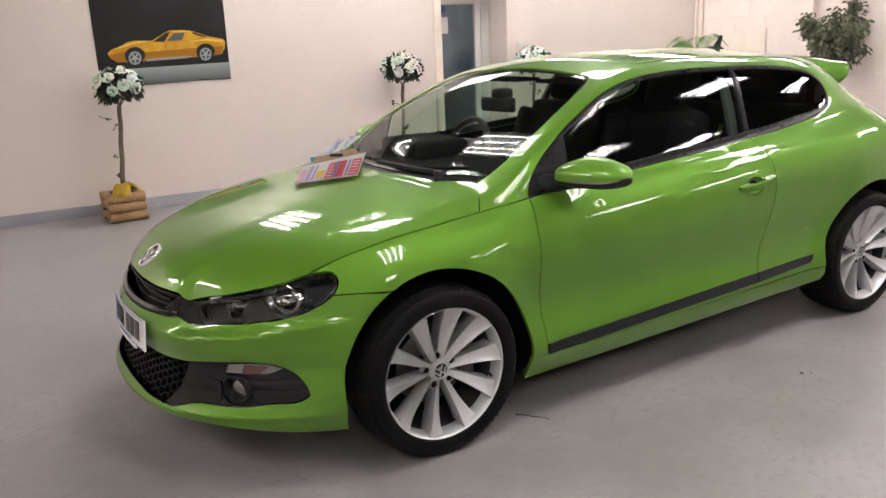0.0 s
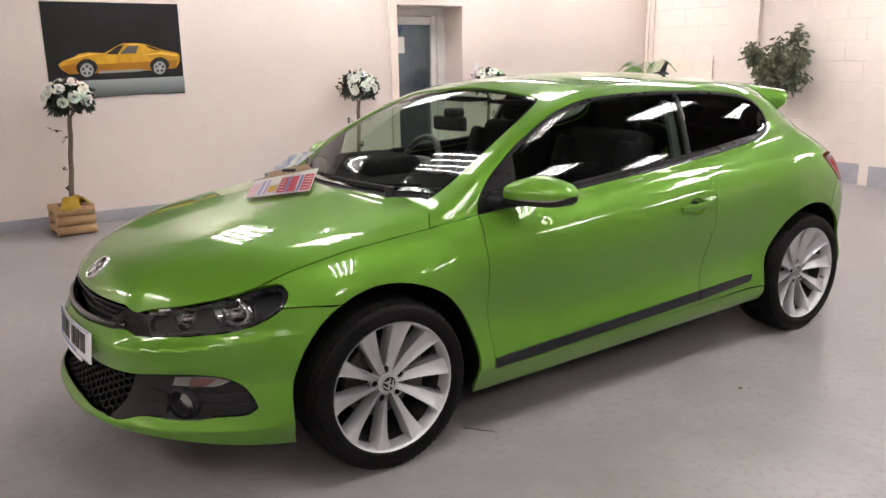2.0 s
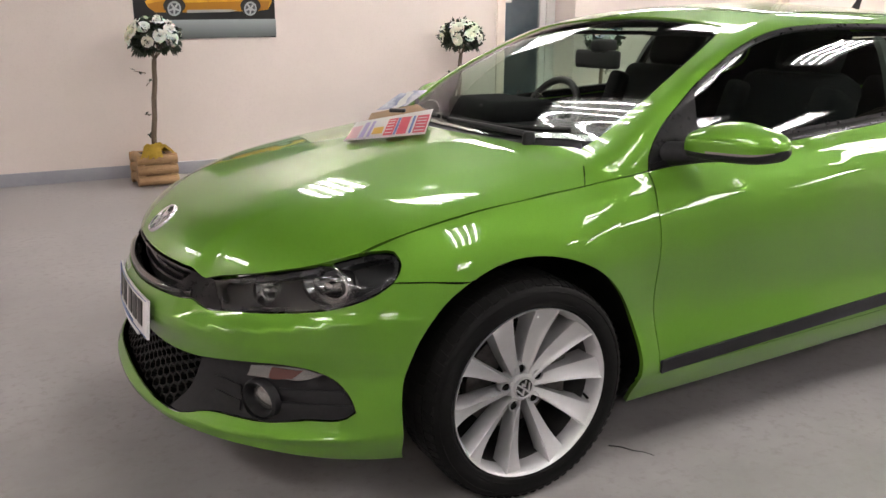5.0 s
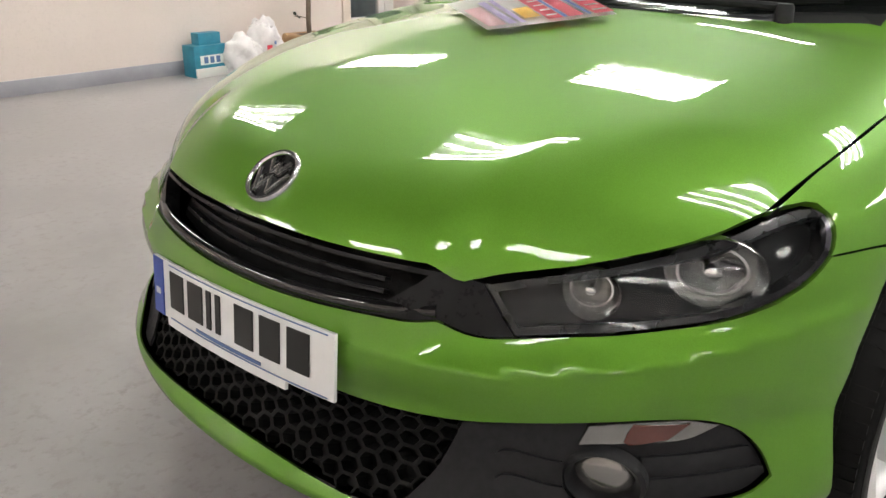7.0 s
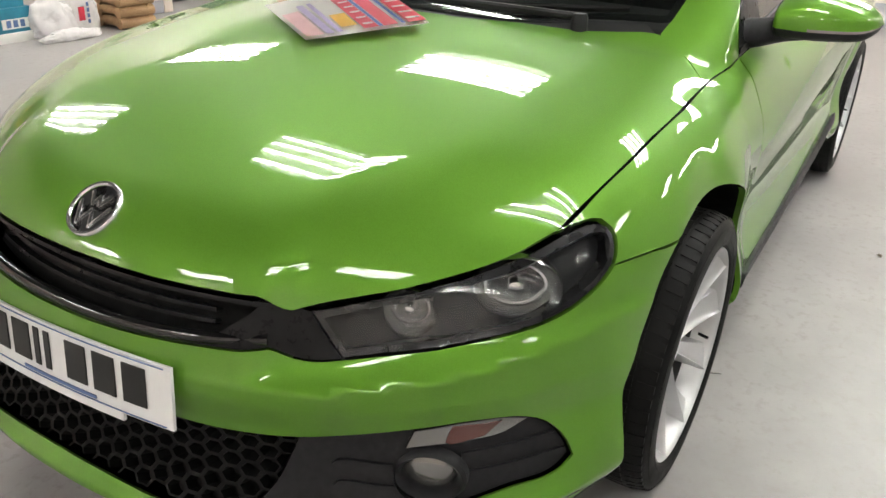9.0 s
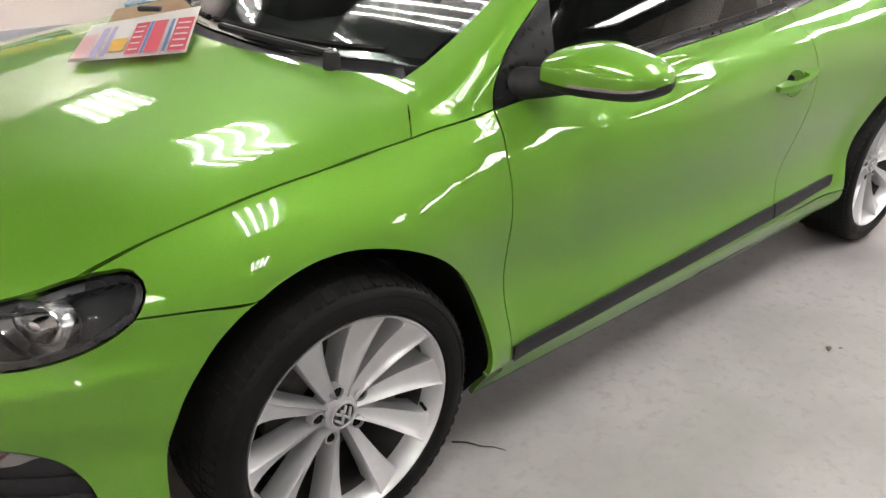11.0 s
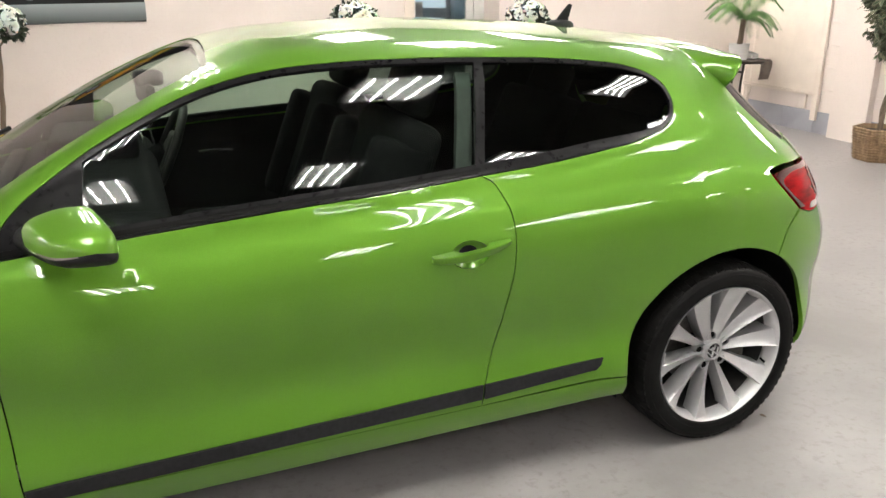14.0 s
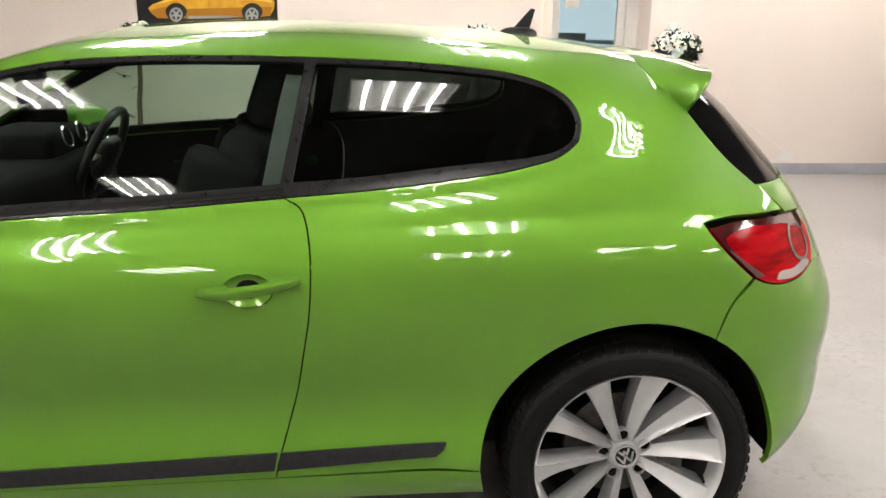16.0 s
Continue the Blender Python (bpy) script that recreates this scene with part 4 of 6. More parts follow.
for k, (s, owner) in enumerate(zip((1, -1), pods)):
    for z0, z1, x0, x1 in ((.368, .392, .03, .18), (.336, .358, .03, .20)):
        q0, q1 = FOG[0] + .055 + x0 * .2, FOG[0] + .055 + x1
        rim = trace([(q0, z0), (q1, z0 + .012)], [(q1, z0 + .012), (q1 + .004, (z0 + z1) / 2 + .008), (q1 - .01, z1)], [(q1 - .01, z1), (q0, z1 - .004)], [(q0, z1 - .004), (q0, z0)])
        g = sheet([rim], chart_wrap, step=.03, gap=0, lift=-.006, fold=.010)
        add("rib", solid_mesh("rib", *g, mirrored=k == 1), trim_black, owner)
    for z0, z1 in ((.352, .376), (.314, .338)):
        rim = trace([(FOG[0] - .17, (z0 + z1) / 2 - .003), (FOG[0] - .06, z0)], [(FOG[0] - .06, z0), (FOG[0] - .06, z1)], [(FOG[0] - .06, z1), (FOG[0] - .17, (z0 + z1) / 2 + .003)])
        g = sheet([rim], chart_wrap, step=.03, gap=0, lift=-.007, fold=.010)
        add("rib", solid_mesh("rib", *g, mirrored=k == 1), trim_black, owner)
    c, _ = meet(*chart_wrap(np.array([FOG])), 0, 1.5, 60)
    c = c[0]
    aim = Vector((-1, -.45 * s, 0))
    m = Matrix.Translation((c[0] + .012, (c[1] + .006) * s, c[2])) @ aim.to_track_quat("Z", "Y").to_matrix().to_4x4()
    fog = part("fog_lamp", lathe([(.066, -.012), (.064, .006), (.057, .012), (.050, .005), (.047, -.02), (.0, -.03)], 36, m=m @ Matrix.Diagonal((1, .80, 1, 1))), trim_black, owner, "round fog lamp in a black ring")
    part("lens", lathe([(0, -.002), (.022, -.003), (.039, -.008), (.046, -.014)], 32, m=m @ Matrix.Diagonal((1, .80, 1, 1))), silver_lens, fog, "clear fog lamp lens")
    top = [wrap(-.708, -.634, .4385), wrap(-.65, -.70, .447), wrap(-.60, -.745, .445), wrap(-.556, -.770, .432)]
    low = [wrap(-.556, -.770, .432), wrap(-.59, -.745, .416), wrap(-.65, -.69, .411), wrap(-.715, -.620, .407)]
    g = sheet([trace(top, low, [low[-1], top[0]])], chart_wrap, step=.02, gap=.001, lift=-.004, fold=.012)
    lens = add("indicator", solid_mesh("indicator", *g, mirrored=k == 1), silver_lens, owner, "clear and amber front indicator")
    mid = trace([(top[1][0] * .75 + top[0][0] * .25, top[1][1] - .004), (top[2][0], top[2][1] - .005)], [(top[2][0], top[2][1] - .005), (low[1][0] * .5 + low[2][0] * .5, low[2][1] + .004)],
                [(low[1][0] * .5 + low[2][0] * .5, low[2][1] + .004), (low[2][0] * .7 + low[3][0] * .3, low[2][1] + .003)])
    g = sheet([mid], chart_wrap, step=.02, gap=.001, lift=-.0025, fold=.002)
    add("amber_lens", solid_mesh("amber_lens", *g, mirrored=k == 1), orange, lens, "amber lens segment")

# honeycomb
cells, faces, norms = [], [], []
R, wall, FLAT = .0265, .0055, .55
flat = []
row = 0
z = .250
while z < .425:
    q = -.62 + (row % 2) * R * 1.5
    while q < .62:
        flat.append((q, z))
        q += R * 3
    z += R * .5 * math.sqrt(3) * FLAT
    row += 1
limit = trace(intake[:4], mesh_edge, intake_low[POD:], *twin([intake[:4], mesh_edge, intake_low[POD:]]))
flat = np.array(flat)
flat = flat[within(flat, [inset(limit, .004)])]
for q, z in flat:
    base = len(cells)
    for rad, lift in ((R, 0), (R - wall, 0), (R - wall * 1.6, 1)):
        for i in range(6):
            a = radians(60 * i)
            cells.append((q + rad * math.cos(a), z + rad * math.sin(a) * FLAT, lift))
    for i in range(6):
        j = (i + 1) % 6
        faces.append((base + i, base + j, base + 6 + j, base + 6 + i))
        faces.append((base + 6 + i, base + 6 + j, base + 12 + j, base + 12 + i))
cells = np.array(cells)
pos, _ = meet(*chart_wrap(cells[:, :2]), 0, 1.5, 60)
pos = pos - slope(pos) * (.020 + .030 * cells[:, 2:])
mesh_rim = inset(limit, .002)
lower_grille = panel("lower_grille", [mesh_rim], chart_wrap, well_black, car, "black honeycomb lower grille", step=.04, lift=-.068, gap=0, fold=-.05)[0]
for k in range(len(flat)):
    me = bpy.data.meshes.new("cell")
    me.from_pydata([tuple(v) for v in pos[k * 18:k * 18 + 18]], [], [tuple(i - k * 18 for i in f) for f in faces[k * 12:k * 12 + 12]])
    me.update()
    add("cell", me, rubber, lower_grille)

# number plate, bent to the bumper
def bent(size, at=(0, 0, 0), n=14):
    bm = bmesh.new()
    rows = []
    for y in np.linspace(-size[1] / 2, size[1] / 2, n):
        y = y + at[1]
        back_off = .2 * y * y
        rows.append([bm.verts.new((at[0] + back_off + sx * size[0] / 2, y, at[2] + sz * size[2] / 2)) for sx, sz in ((-1, -1), (-1, 1), (1, 1), (1, -1))])
    for p, q in zip(rows, rows[1:]):
        for k in range(4):
            bm.faces.new((p[k], p[(k + 1) % 4], q[(k + 1) % 4], q[k]))
    bm.faces.new(rows[0])
    bm.faces.new(rows[-1][::-1])
    return bm


plate = part("number_plate", bent((.006, .545, .115)), white_plate, car, "white front number plate with dark bars")
plate.matrix_local = pose(-.908, -.012, .472, -2.4, 6, 0)
part("blue_band", bent((.002, .042, .113), (-.0045, .250, 0), 4), blue_plate, plate, "blue strip")
part("star_ring", bent((.002, .018, .012), (-.0055, .250, -.01), 3), white_plate, plate)
for y, w in ((.168, .052), (.098, .052), (.050, .015), (.020, .015), (-.058, .052), (-.128, .052), (-.198, .052)):
    part("bar", bent((.002, w, .072), (-.005, y + .004, .006), 4), ink, plate)
part("dealer_line", bent((.002, .20, .006), (-.005, .0, -.046)), ink_blue, plate)
for zz in (.052, -.052):
    part("border", bent((.002, .46, .0015), (-.005, -.03, zz * 1.02)), ink_blue, plate)
part("plate_lip", bent((.006, .38, .016), (.001, .03, -.0655)), white_plate, plate)


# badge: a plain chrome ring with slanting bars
def emblem(radius, mat, dark, parent, place):
    bm = lathe([(radius * .84, .004), (radius * .88, .0075), (radius * .96, .0075), (radius, .004), (radius, -.002)], 48)
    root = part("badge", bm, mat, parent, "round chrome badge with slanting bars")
    root.matrix_local = place
    part("badge_field", lathe([(0, .001), (radius * .86, .0012)], 32), dark, root)
    r = radius * .84
    for x0, y0, x1, y1 in ((-.50, .62, -.17, .14), (.50, .62, .17, .14), (-.17, .14, 0, .50), (.17, .14, 0, .50), (-.80, .15, -.36, -.74), (.80, .15, .36, -.74), (-.36, -.74, 0, -.06), (.36, -.74, 0, -.06)):
        a, b = Vector((x0 * r, y0 * r, .003)), Vector((x1 * r, y1 * r, .003))
        d = b - a
        part("stroke", box((d.length + radius * .08, radius * .15, .005), bevel=.001, m=Matrix.Translation((a + b) / 2) @ Matrix.Rotation(math.atan2(d.y, d.x), 4, "Z")), mat, root)
    return root


at = Vector(over(-.784, -.002))
tilt = Vector(tuple(slope(np.array([tuple(at)]))[0]))
xa = Vector((0, -1, 0))
ya = tilt.cross(xa).normalized()
emblem(.056, chrome, lamp_black, car, Matrix.Translation(at) @ Matrix((xa, ya, tilt)).transposed().to_4x4())

# ---- wheels ----
def wheel(x, side):
    """side -1: the car's left. The wheel's axis is local z, pointing outward."""
    hub = part("wheel", lathe([(.229, .040), (.233, .070), (.2385, .087), (.2425, .095), (.2455, .0965), (.2465, .092), (.242, .084), (.238, .05)], 72), alloy, car, "silver ten-spoke alloy wheel with a black tyre")
    hub.matrix_local = Matrix.Translation((x, side * .806, AXLE)) @ Matrix.Rotation(radians(90 if side < 0 else -90), 4, "X")
    tyre = lathe([(.236, -.105), (.250, -.120), (.285, -.122), (.305, -.112), (.314, -.100), (.3185, -.06), (.3195, 0), (.3185, .06), (.314, .096), (.307, .108), (.300, .113), (.285, .119), (.262, .119), (.252, .115), (.246, .106), (.2425, .096), (.236, .08)], 96, m=Matrix.Translation((0, 0, -.016)))
    part("barrel", lathe([(.215, -.115), (.224, -.076), (.228, .004), (.229, .040)], 72), barrel_shade, hub, "inner rim with shade put into its dark colour")
    tyre = part("tyre", tyre, rubber, hub, "black low-profile tyre", sharp=30)
    bm = bmesh.new()
    for i in range(70):
        a = 2 * math.pi * i / 70
        for h0, h1, tw in ((.074, .108, .04), (.030, .066, -.05), (-.026, .022, .05), (-.066, -.032, -.05), (-.108, -.074, .04)):
            pts = []
            wide = .027 if abs(h0 + h1) > .1 else .034
            for da, h in ((-wide, h0), (wide, h0), (wide, h1), (-wide, h1)):
                ang = a + da + tw * (h - h0) / .04 * .3
                for r in ((.302, .3115) if abs(h) > .1 else (.3165, .3200)):
                    pts.append(bm.verts.new((r * math.cos(ang), r * math.sin(ang), h - .016)))
            for f in ((0, 2, 3, 1), (2, 4, 5, 3), (4, 6, 7, 5), (6, 0, 1, 7), (1, 3, 5, 7)):
                bm.faces.new([pts[j] for j in f])
    part("tread", bm, rubber, tyre, "tread blocks")
    for h, r0, r1 in ((.1025, .262, .2635), (.1005, .292, .2935)):
        part("sidewall_rib", lathe([(r0, h), (r0 + .0005, h + .0012), (r1, h + .0012), (r1 + .0005, h)], 72), rubber, tyre)
    # spokes: broad at the rim, narrow at the hub, each with one raised edge
    for i in range(10):
        a0 = radians(36 * i + 9)
        bm = bmesh.new()
        rows = []
        for j in range(11):
            u = j / 10
            r = .040 + .2025 * u
            half = .0105 + .0195 * u + .006 * u**6
            swirl = .045 * math.sin(math.pi * u * .5) * -1
            face = .049 + .044 * u**1.4
            dip = 1 - .65 * u**4
            prof = ((-1, -.050 - .02 * u), (-1, -.005), (-.88, .002), (-.78, -.003), (-.3, (-.007 - .010 * u) * dip), (.35, (-.011 - .015 * u) * dip), (.88, (-.013 - .020 * u) * dip), (1, (-.022 - .022 * u) * dip), (1, -.066 - .02 * u))
            rows.append([bm.verts.new((r * math.cos(a0 + swirl) - k * half * math.sin(a0 + swirl), r * math.sin(a0 + swirl) + k * half * math.cos(a0 + swirl), face + d)) for k, d in prof])
        for p, q in zip(rows, rows[1:]):
            for k in range(8):
                bm.faces.new((p[k], p[k + 1], q[k + 1], q[k]))
        part("spoke", bm, alloy, hub, sharp=35)
    part("hub_centre", lathe([(0, .046), (.036, .046), (.041, .043), (.047, .030), (.052, .0)], 40), alloy, hub)
    for i in range(5):
        a = radians(72 * i + 27)
        m = Matrix.Translation((.057 * math.cos(a), .057 * math.sin(a), .044))
        well = part("bolt_well", lathe([(.0, -.006), (.0140, -.006), (.0150, .004), (.0165, .004), (.0175, -.02)], 24, m=m), alloy, hub, "round pocket for a wheel bolt")
        part("pocket", lathe([(0, -.0045), (.0142, -.004)], 24, m=m), well_black, well)
        part("bolt_head", lathe([(0, .001), (.005, .001), (.0055, .003), (.0085, .003), (.0095, -.004)], 6, m=m), well_black, well, "black hexagon bolt cap")
    emblem(.032, alloy, lamp_black, hub, Matrix.Translation((0, 0, .0485)) @ Matrix.Rotation(radians(20), 4, "Z"))
    part("valve", tube([(.205, -.06, .06), (.200, -.062, .085)], .004, 8), well_black, hub)
    part("brake_disc", lathe([(.06, -.02), (.145, -.02), (.146, -.03), (.146, -.042), (.06, -.045)], 56), iron, hub, "grey iron brake disc")
    part("caliper", box((.07, .15, .07), (.135, .0, -.02), .012), iron, hub)
    part("wheel_back", lathe([(0, -.07), (.18, -.072), (.225, -.08)], 40), well_black, hub)
    return hub


for wx in (0, WHEELBASE):
    for ws in (-1, 1):
        wheel(wx, ws)

# wheel arches and underside
for cx in (0, WHEELBASE):
    for s in (-1, 1):
        bm = bmesh.new()
        rows = []
        for i in range(37):
            lo, hi = (-18, 170) if cx == 0 else (-4, 198)
            a = radians(lo + (hi - lo) * i / 36)
            brim = -body(cx + .39 * math.cos(a), max(.2, AXLE + .39 * math.sin(a)))[1] - .014
            rows.append([bm.verts.new((cx + r * math.cos(a), s * y, AXLE + r * math.sin(a))) for r, y in ((.387, brim), (.388, brim - .015), (.398, brim - .03), (.400, .60), (.395, .56), (.2, .555))])
        for p, q in zip(rows, rows[1:]):
            for k in range(5):
                bm.faces.new((p[k], p[k + 1], q[k + 1], q[k]))
        part("arch_liner", bm, well_black, car, "black wheel arch liner")
bm = box((3.55, 1.08, .14), (1.28, 0, .25), .03)
box((1.72, 1.60, .10), (1.29, 0, .235), .02, bm)
part("underbody", bm, well_black, car, "black underbody")

# ---- cabin ----
liner = panel("door_card", [inset(door, .004)], chart_side, cabin, car, "black door lining", sides=2, step=.06, lift=-.0155, gap=0, fold=0)
shell_in = panel("headlining", [inset(shell, .004)], chart_round, cabin, car, "dark roof and pillar lining", step=.05, lift=-.022, gap=0, fold=0)
panel("bonnet_liner", [inset(hood, .01)], chart_top, well_black, car, "black bonnet lining", step=.06, lift=-.03, gap=0, fold=0)
panel("wing_liner", [inset(fender, .006)], chart_side, well_black, car, "black inner wing", sides=2, step=.06, lift=-.02, gap=0, fold=0)
part("cabin_floor", box((2.5, 1.36, .05), (1.65, 0, .33), .02), cabin, car, "dark carpet")
part("bulkhead", box((.06, 1.30, .58), (.40, 0, .60), .02), cabin, car)
bm = box((.46, 1.36, .20), (.66, 0, .815), .07, segments=4)
box((.30, .42, .10), (.68, .37, .945), .045, bm, segments=4)
box((.34, .50, .30), (.70, -.35, .72), .06, bm, segments=3)
dash = part("dashboard", bm, cabin, car, "black moulded dashboard with an instrument hood", sharp=60)
part("centre_console", box((.75, .22, .36), (.98, 0, .52), .05, segments=3), cabin, car)
for k, y in enumerate((.30, .44)):
    part("dial", lathe([(.034, .004), (.038, .006), (.041, .0)], 28, m=Matrix.Translation((.835, y, .975)) @ Matrix.Rotation(radians(75), 4, "Y")), chrome, dash)
part("air_vent", lathe([(.026, .004), (.034, .008), (.038, .0)], 28, m=Matrix.Translation((.885, .60, .90)) @ Matrix.Rotation(radians(80), 4, "Y")), chrome, dash)


def ring_bar(radius, thick, n=40, m=Matrix()):
    bm = bmesh.new()
    rows = [[bm.verts.new(m @ Vector(((radius + thick * math.cos(b)) * math.cos(a), (radius + thick * math.cos(b)) * math.sin(a), thick * math.sin(b)))) for b in np.linspace(0, 2 * math.pi, 11)[:-1]] for a in np.linspace(0, 2 * math.pi, n + 1)[:-1]]
    for i in range(n):
        for k in range(10):
            bm.faces.new((rows[i][k], rows[i][(k + 1) % 10], rows[(i + 1) % n][(k + 1) % 10], rows[(i + 1) % n][k]))
    return bm


sm = Matrix.Translation((.93, .37, .895)) @ Matrix.Rotation(radians(-66), 4, "Y")
leather = mottle(material("black_leather", (.014, .014, .014), .45), ((.011, .011, .011), (.02, .02, .02)), 80, rough=(.38, .5), fine_relief=.0004)
steer = part("steering_wheel", ring_bar(.180, .0165, m=sm), leather, car, "black leather three-spoke steering wheel")
part("boss", box((.15, .13, .045), (0, 0, -.012), .02, m=sm, segments=3), leather, steer)
for a in (90, -90, 180):
    c, s = math.cos(radians(a)), math.sin(radians(a))
    part("spoke", box((.13, .035, .016), (.115, 0, -.006), .006, m=sm @ Matrix.Rotation(radians(a), 4, "Z")), leather, steer)
    if a != 180:
        part("spoke_trim", box((.055, .010, .004), (.10, .012, .004), .0015, m=sm @ Matrix.Rotation(radians(a), 4, "Z")), chrome, steer)
part("steering_column", tube([(.925, .37, .885), (.70, .37, .80)], .045, 14), cabin, car)


def seat(y):
    root = part("front_seat", box((.52, .50, .16), (1.22, y, .52), .06, segments=4), cabin, car, "black cloth front seat with a headrest")
    m = Matrix.Translation((1.44, y, .58)) @ Matrix.Rotation(radians(20), 4, "Y")
    part("backrest", box((.15, .49, .58), (0, 0, .27), .065, m=m, segments=4), cabin, root, sharp=60)
    for s in (-1, 1):
        part("bolster", box((.20, .09, .46), (-.045, s * .21, .26), .04, m=m, segments=3), cabin, root, sharp=60)
    part("headrest", box((.10, .27, .19), (.0, 0, .66), .045, m=m, segments=4), cabin, root, sharp=60)


seat(.37)
seat(-.37)
bench = part("rear_seat", box((.48, 1.15, .18), (2.12, 0, .56), .06, segments=3), cabin, car, "black cloth rear seats")
for y in (.33, -.33):
    m = Matrix.Translation((2.36, y, .62)) @ Matrix.Rotation(radians(22), 4, "Y")
    part("backrest", box((.14, .56, .50), (0, 0, .22), .05, m=m, segments=3), cabin, bench, sharp=60)
    part("headrest", box((.09, .26, .16), (.0, 0, .52), .04, m=m, segments=3), cabin, bench, sharp=60)
part("parcel_shelf", box((.42, 1.10, .03), (2.78, 0, .93), .01), cabin, car)
part("boot_floor", box((.75, 1.2, .05), (2.75, 0, .50), .01), cabin, car)
im = Matrix.Translation((.865, -.03, 1.165)) @ Matrix.Rotation(radians(8), 4, "Z")
mirror_in = part("rear_view_mirror", box((.030, .225, .070), bevel=.018, m=im, segments=3), trim_black, car, "black interior mirror")
part("mirror_stem", box((.09, .07, .05), (.01, -.02, .050), .02, m=im, segments=3), trim_black, mirror_in)
for s in (-1, 1):
    part("sun_visor", box((.16, .38, .016), (1.13, s * .27, 1.262), .006, m=Matrix()), cabin, car)
    q = body(1.22, .80)
    part("inner_handle", tube([(1.08, s * .79, .80), (1.12, s * .77, .805), (1.20, s * .77, .805), (1.22, s * .79, .80)], .007, 8), chrome, car)

# ---- fittings of the room ----
white_frame = mottle(material("white_plastic", (.74, .73, .71), .3), ((.71, .70, .68), (.77, .76, .74)), 6)
cream_trim = mottle(material("cream_gloss", (.73, .64, .56), .4), ((.70, .61, .54), (.76, .67, .59)), 5, rough=(.3, .5))
paper = material("paper", (.78, .77, .74), .7)
grey_office = mottle(material("office_grey", (.42, .47, .52), .6), ((.30, .35, .40), (.55, .60, .65), (.38, .43, .48)), 2.2)
dark_metal = mottle(material("bronze_metal", (.035, .028, .024), .35, .7), ((.025, .02, .018), (.05, .04, .034)), 20, rough=(.3, .5))
log_wood = mottle(material("log_wood", (.36, .22, .11), .6), ((.27, .15, .07), (.45, .29, .15), (.22, .12, .06)), 9, stretch=(.25, 1, 1), rough=(.5, .7), fine_relief=.0008)
bark = mottle(material("bark", (.14, .10, .07), .85), ((.09, .065, .045), (.20, .15, .11)), 18, stretch=(1, 1, .25), relief=.003, fine_relief=.001)
soil = mottle(material("soil", (.05, .035, .025), .95), ((.03, .02, .015), (.07, .05, .035)), 30, relief=.004)
yellow_cloth = mottle(material("yellow_cloth", (.62, .42, .04), .6), ((.52, .34, .03), (.68, .48, .06)), 14)
wicker = mottle(material("wicker", (.25, .16, .09), .7), ((.16, .10, .055), (.33, .22, .13)), 30, stretch=(1, 1, .4))
petal = mottle(material("rose_petal", (.90, .89, .80), .6, subsurface_weight=.35, subsurface_scale=.02), ((.86, .85, .73), (.92, .91, .86)), 12)


def island(m, a, b, rough=.5):
    """Leaf colour that changes from leaf to leaf."""
    g = node(m, "ShaderNodeNewGeometry")
    r = node(m, "ShaderNodeValToRGB")
    r.color_ramp.elements[0].color, r.color_ramp.elements[1].color = (*a, 1), (*b, 1)
    wire(m, g, "Random Per Island", r, "Fac")
    wire(m, r, "Color", shader(m), "Base Color")
    return m


rose_leaf = island(material("rose_leaf", (.03, .05, .02), .5), (.008, .014, .007), (.028, .045, .018))
ficus_green = island(material("ficus_leaf", (.05, .08, .04), .5), (.02, .042, .018), (.055, .09, .04))
ficus_cream = island(material("ficus_leaf_edge", (.35, .35, .24), .5), (.06, .07, .04), (.20, .205, .13))
palm_green = island(material("palm_leaf", (.06, .16, .04), .45), (.035, .10, .025), (.12, .27, .06))

for a, b in ((LEFT, DOOR_L - .10), (DOOR_R, RIGHT)):
    setting("baseboard", box((b - a, .016, .108), ((a + b) / 2, BACK - .008, .054), .003), grey_band, "grey painted skirting board", "skirting board")
setting("trim", box((.085, .018, DOOR_H + .07), (DOOR_L - .0425, BACK - .009, (DOOR_H + .07) / 2), .004), cream_trim, "cream painted door architrave", "architrave")
setting("trim", box((.012, .024, DOOR_H + .07), (DOOR_L - .093, BACK - .012, (DOOR_H + .07) / 2), .003), cream_trim, "cream painted cable trunking beside the doorway", "trunking")

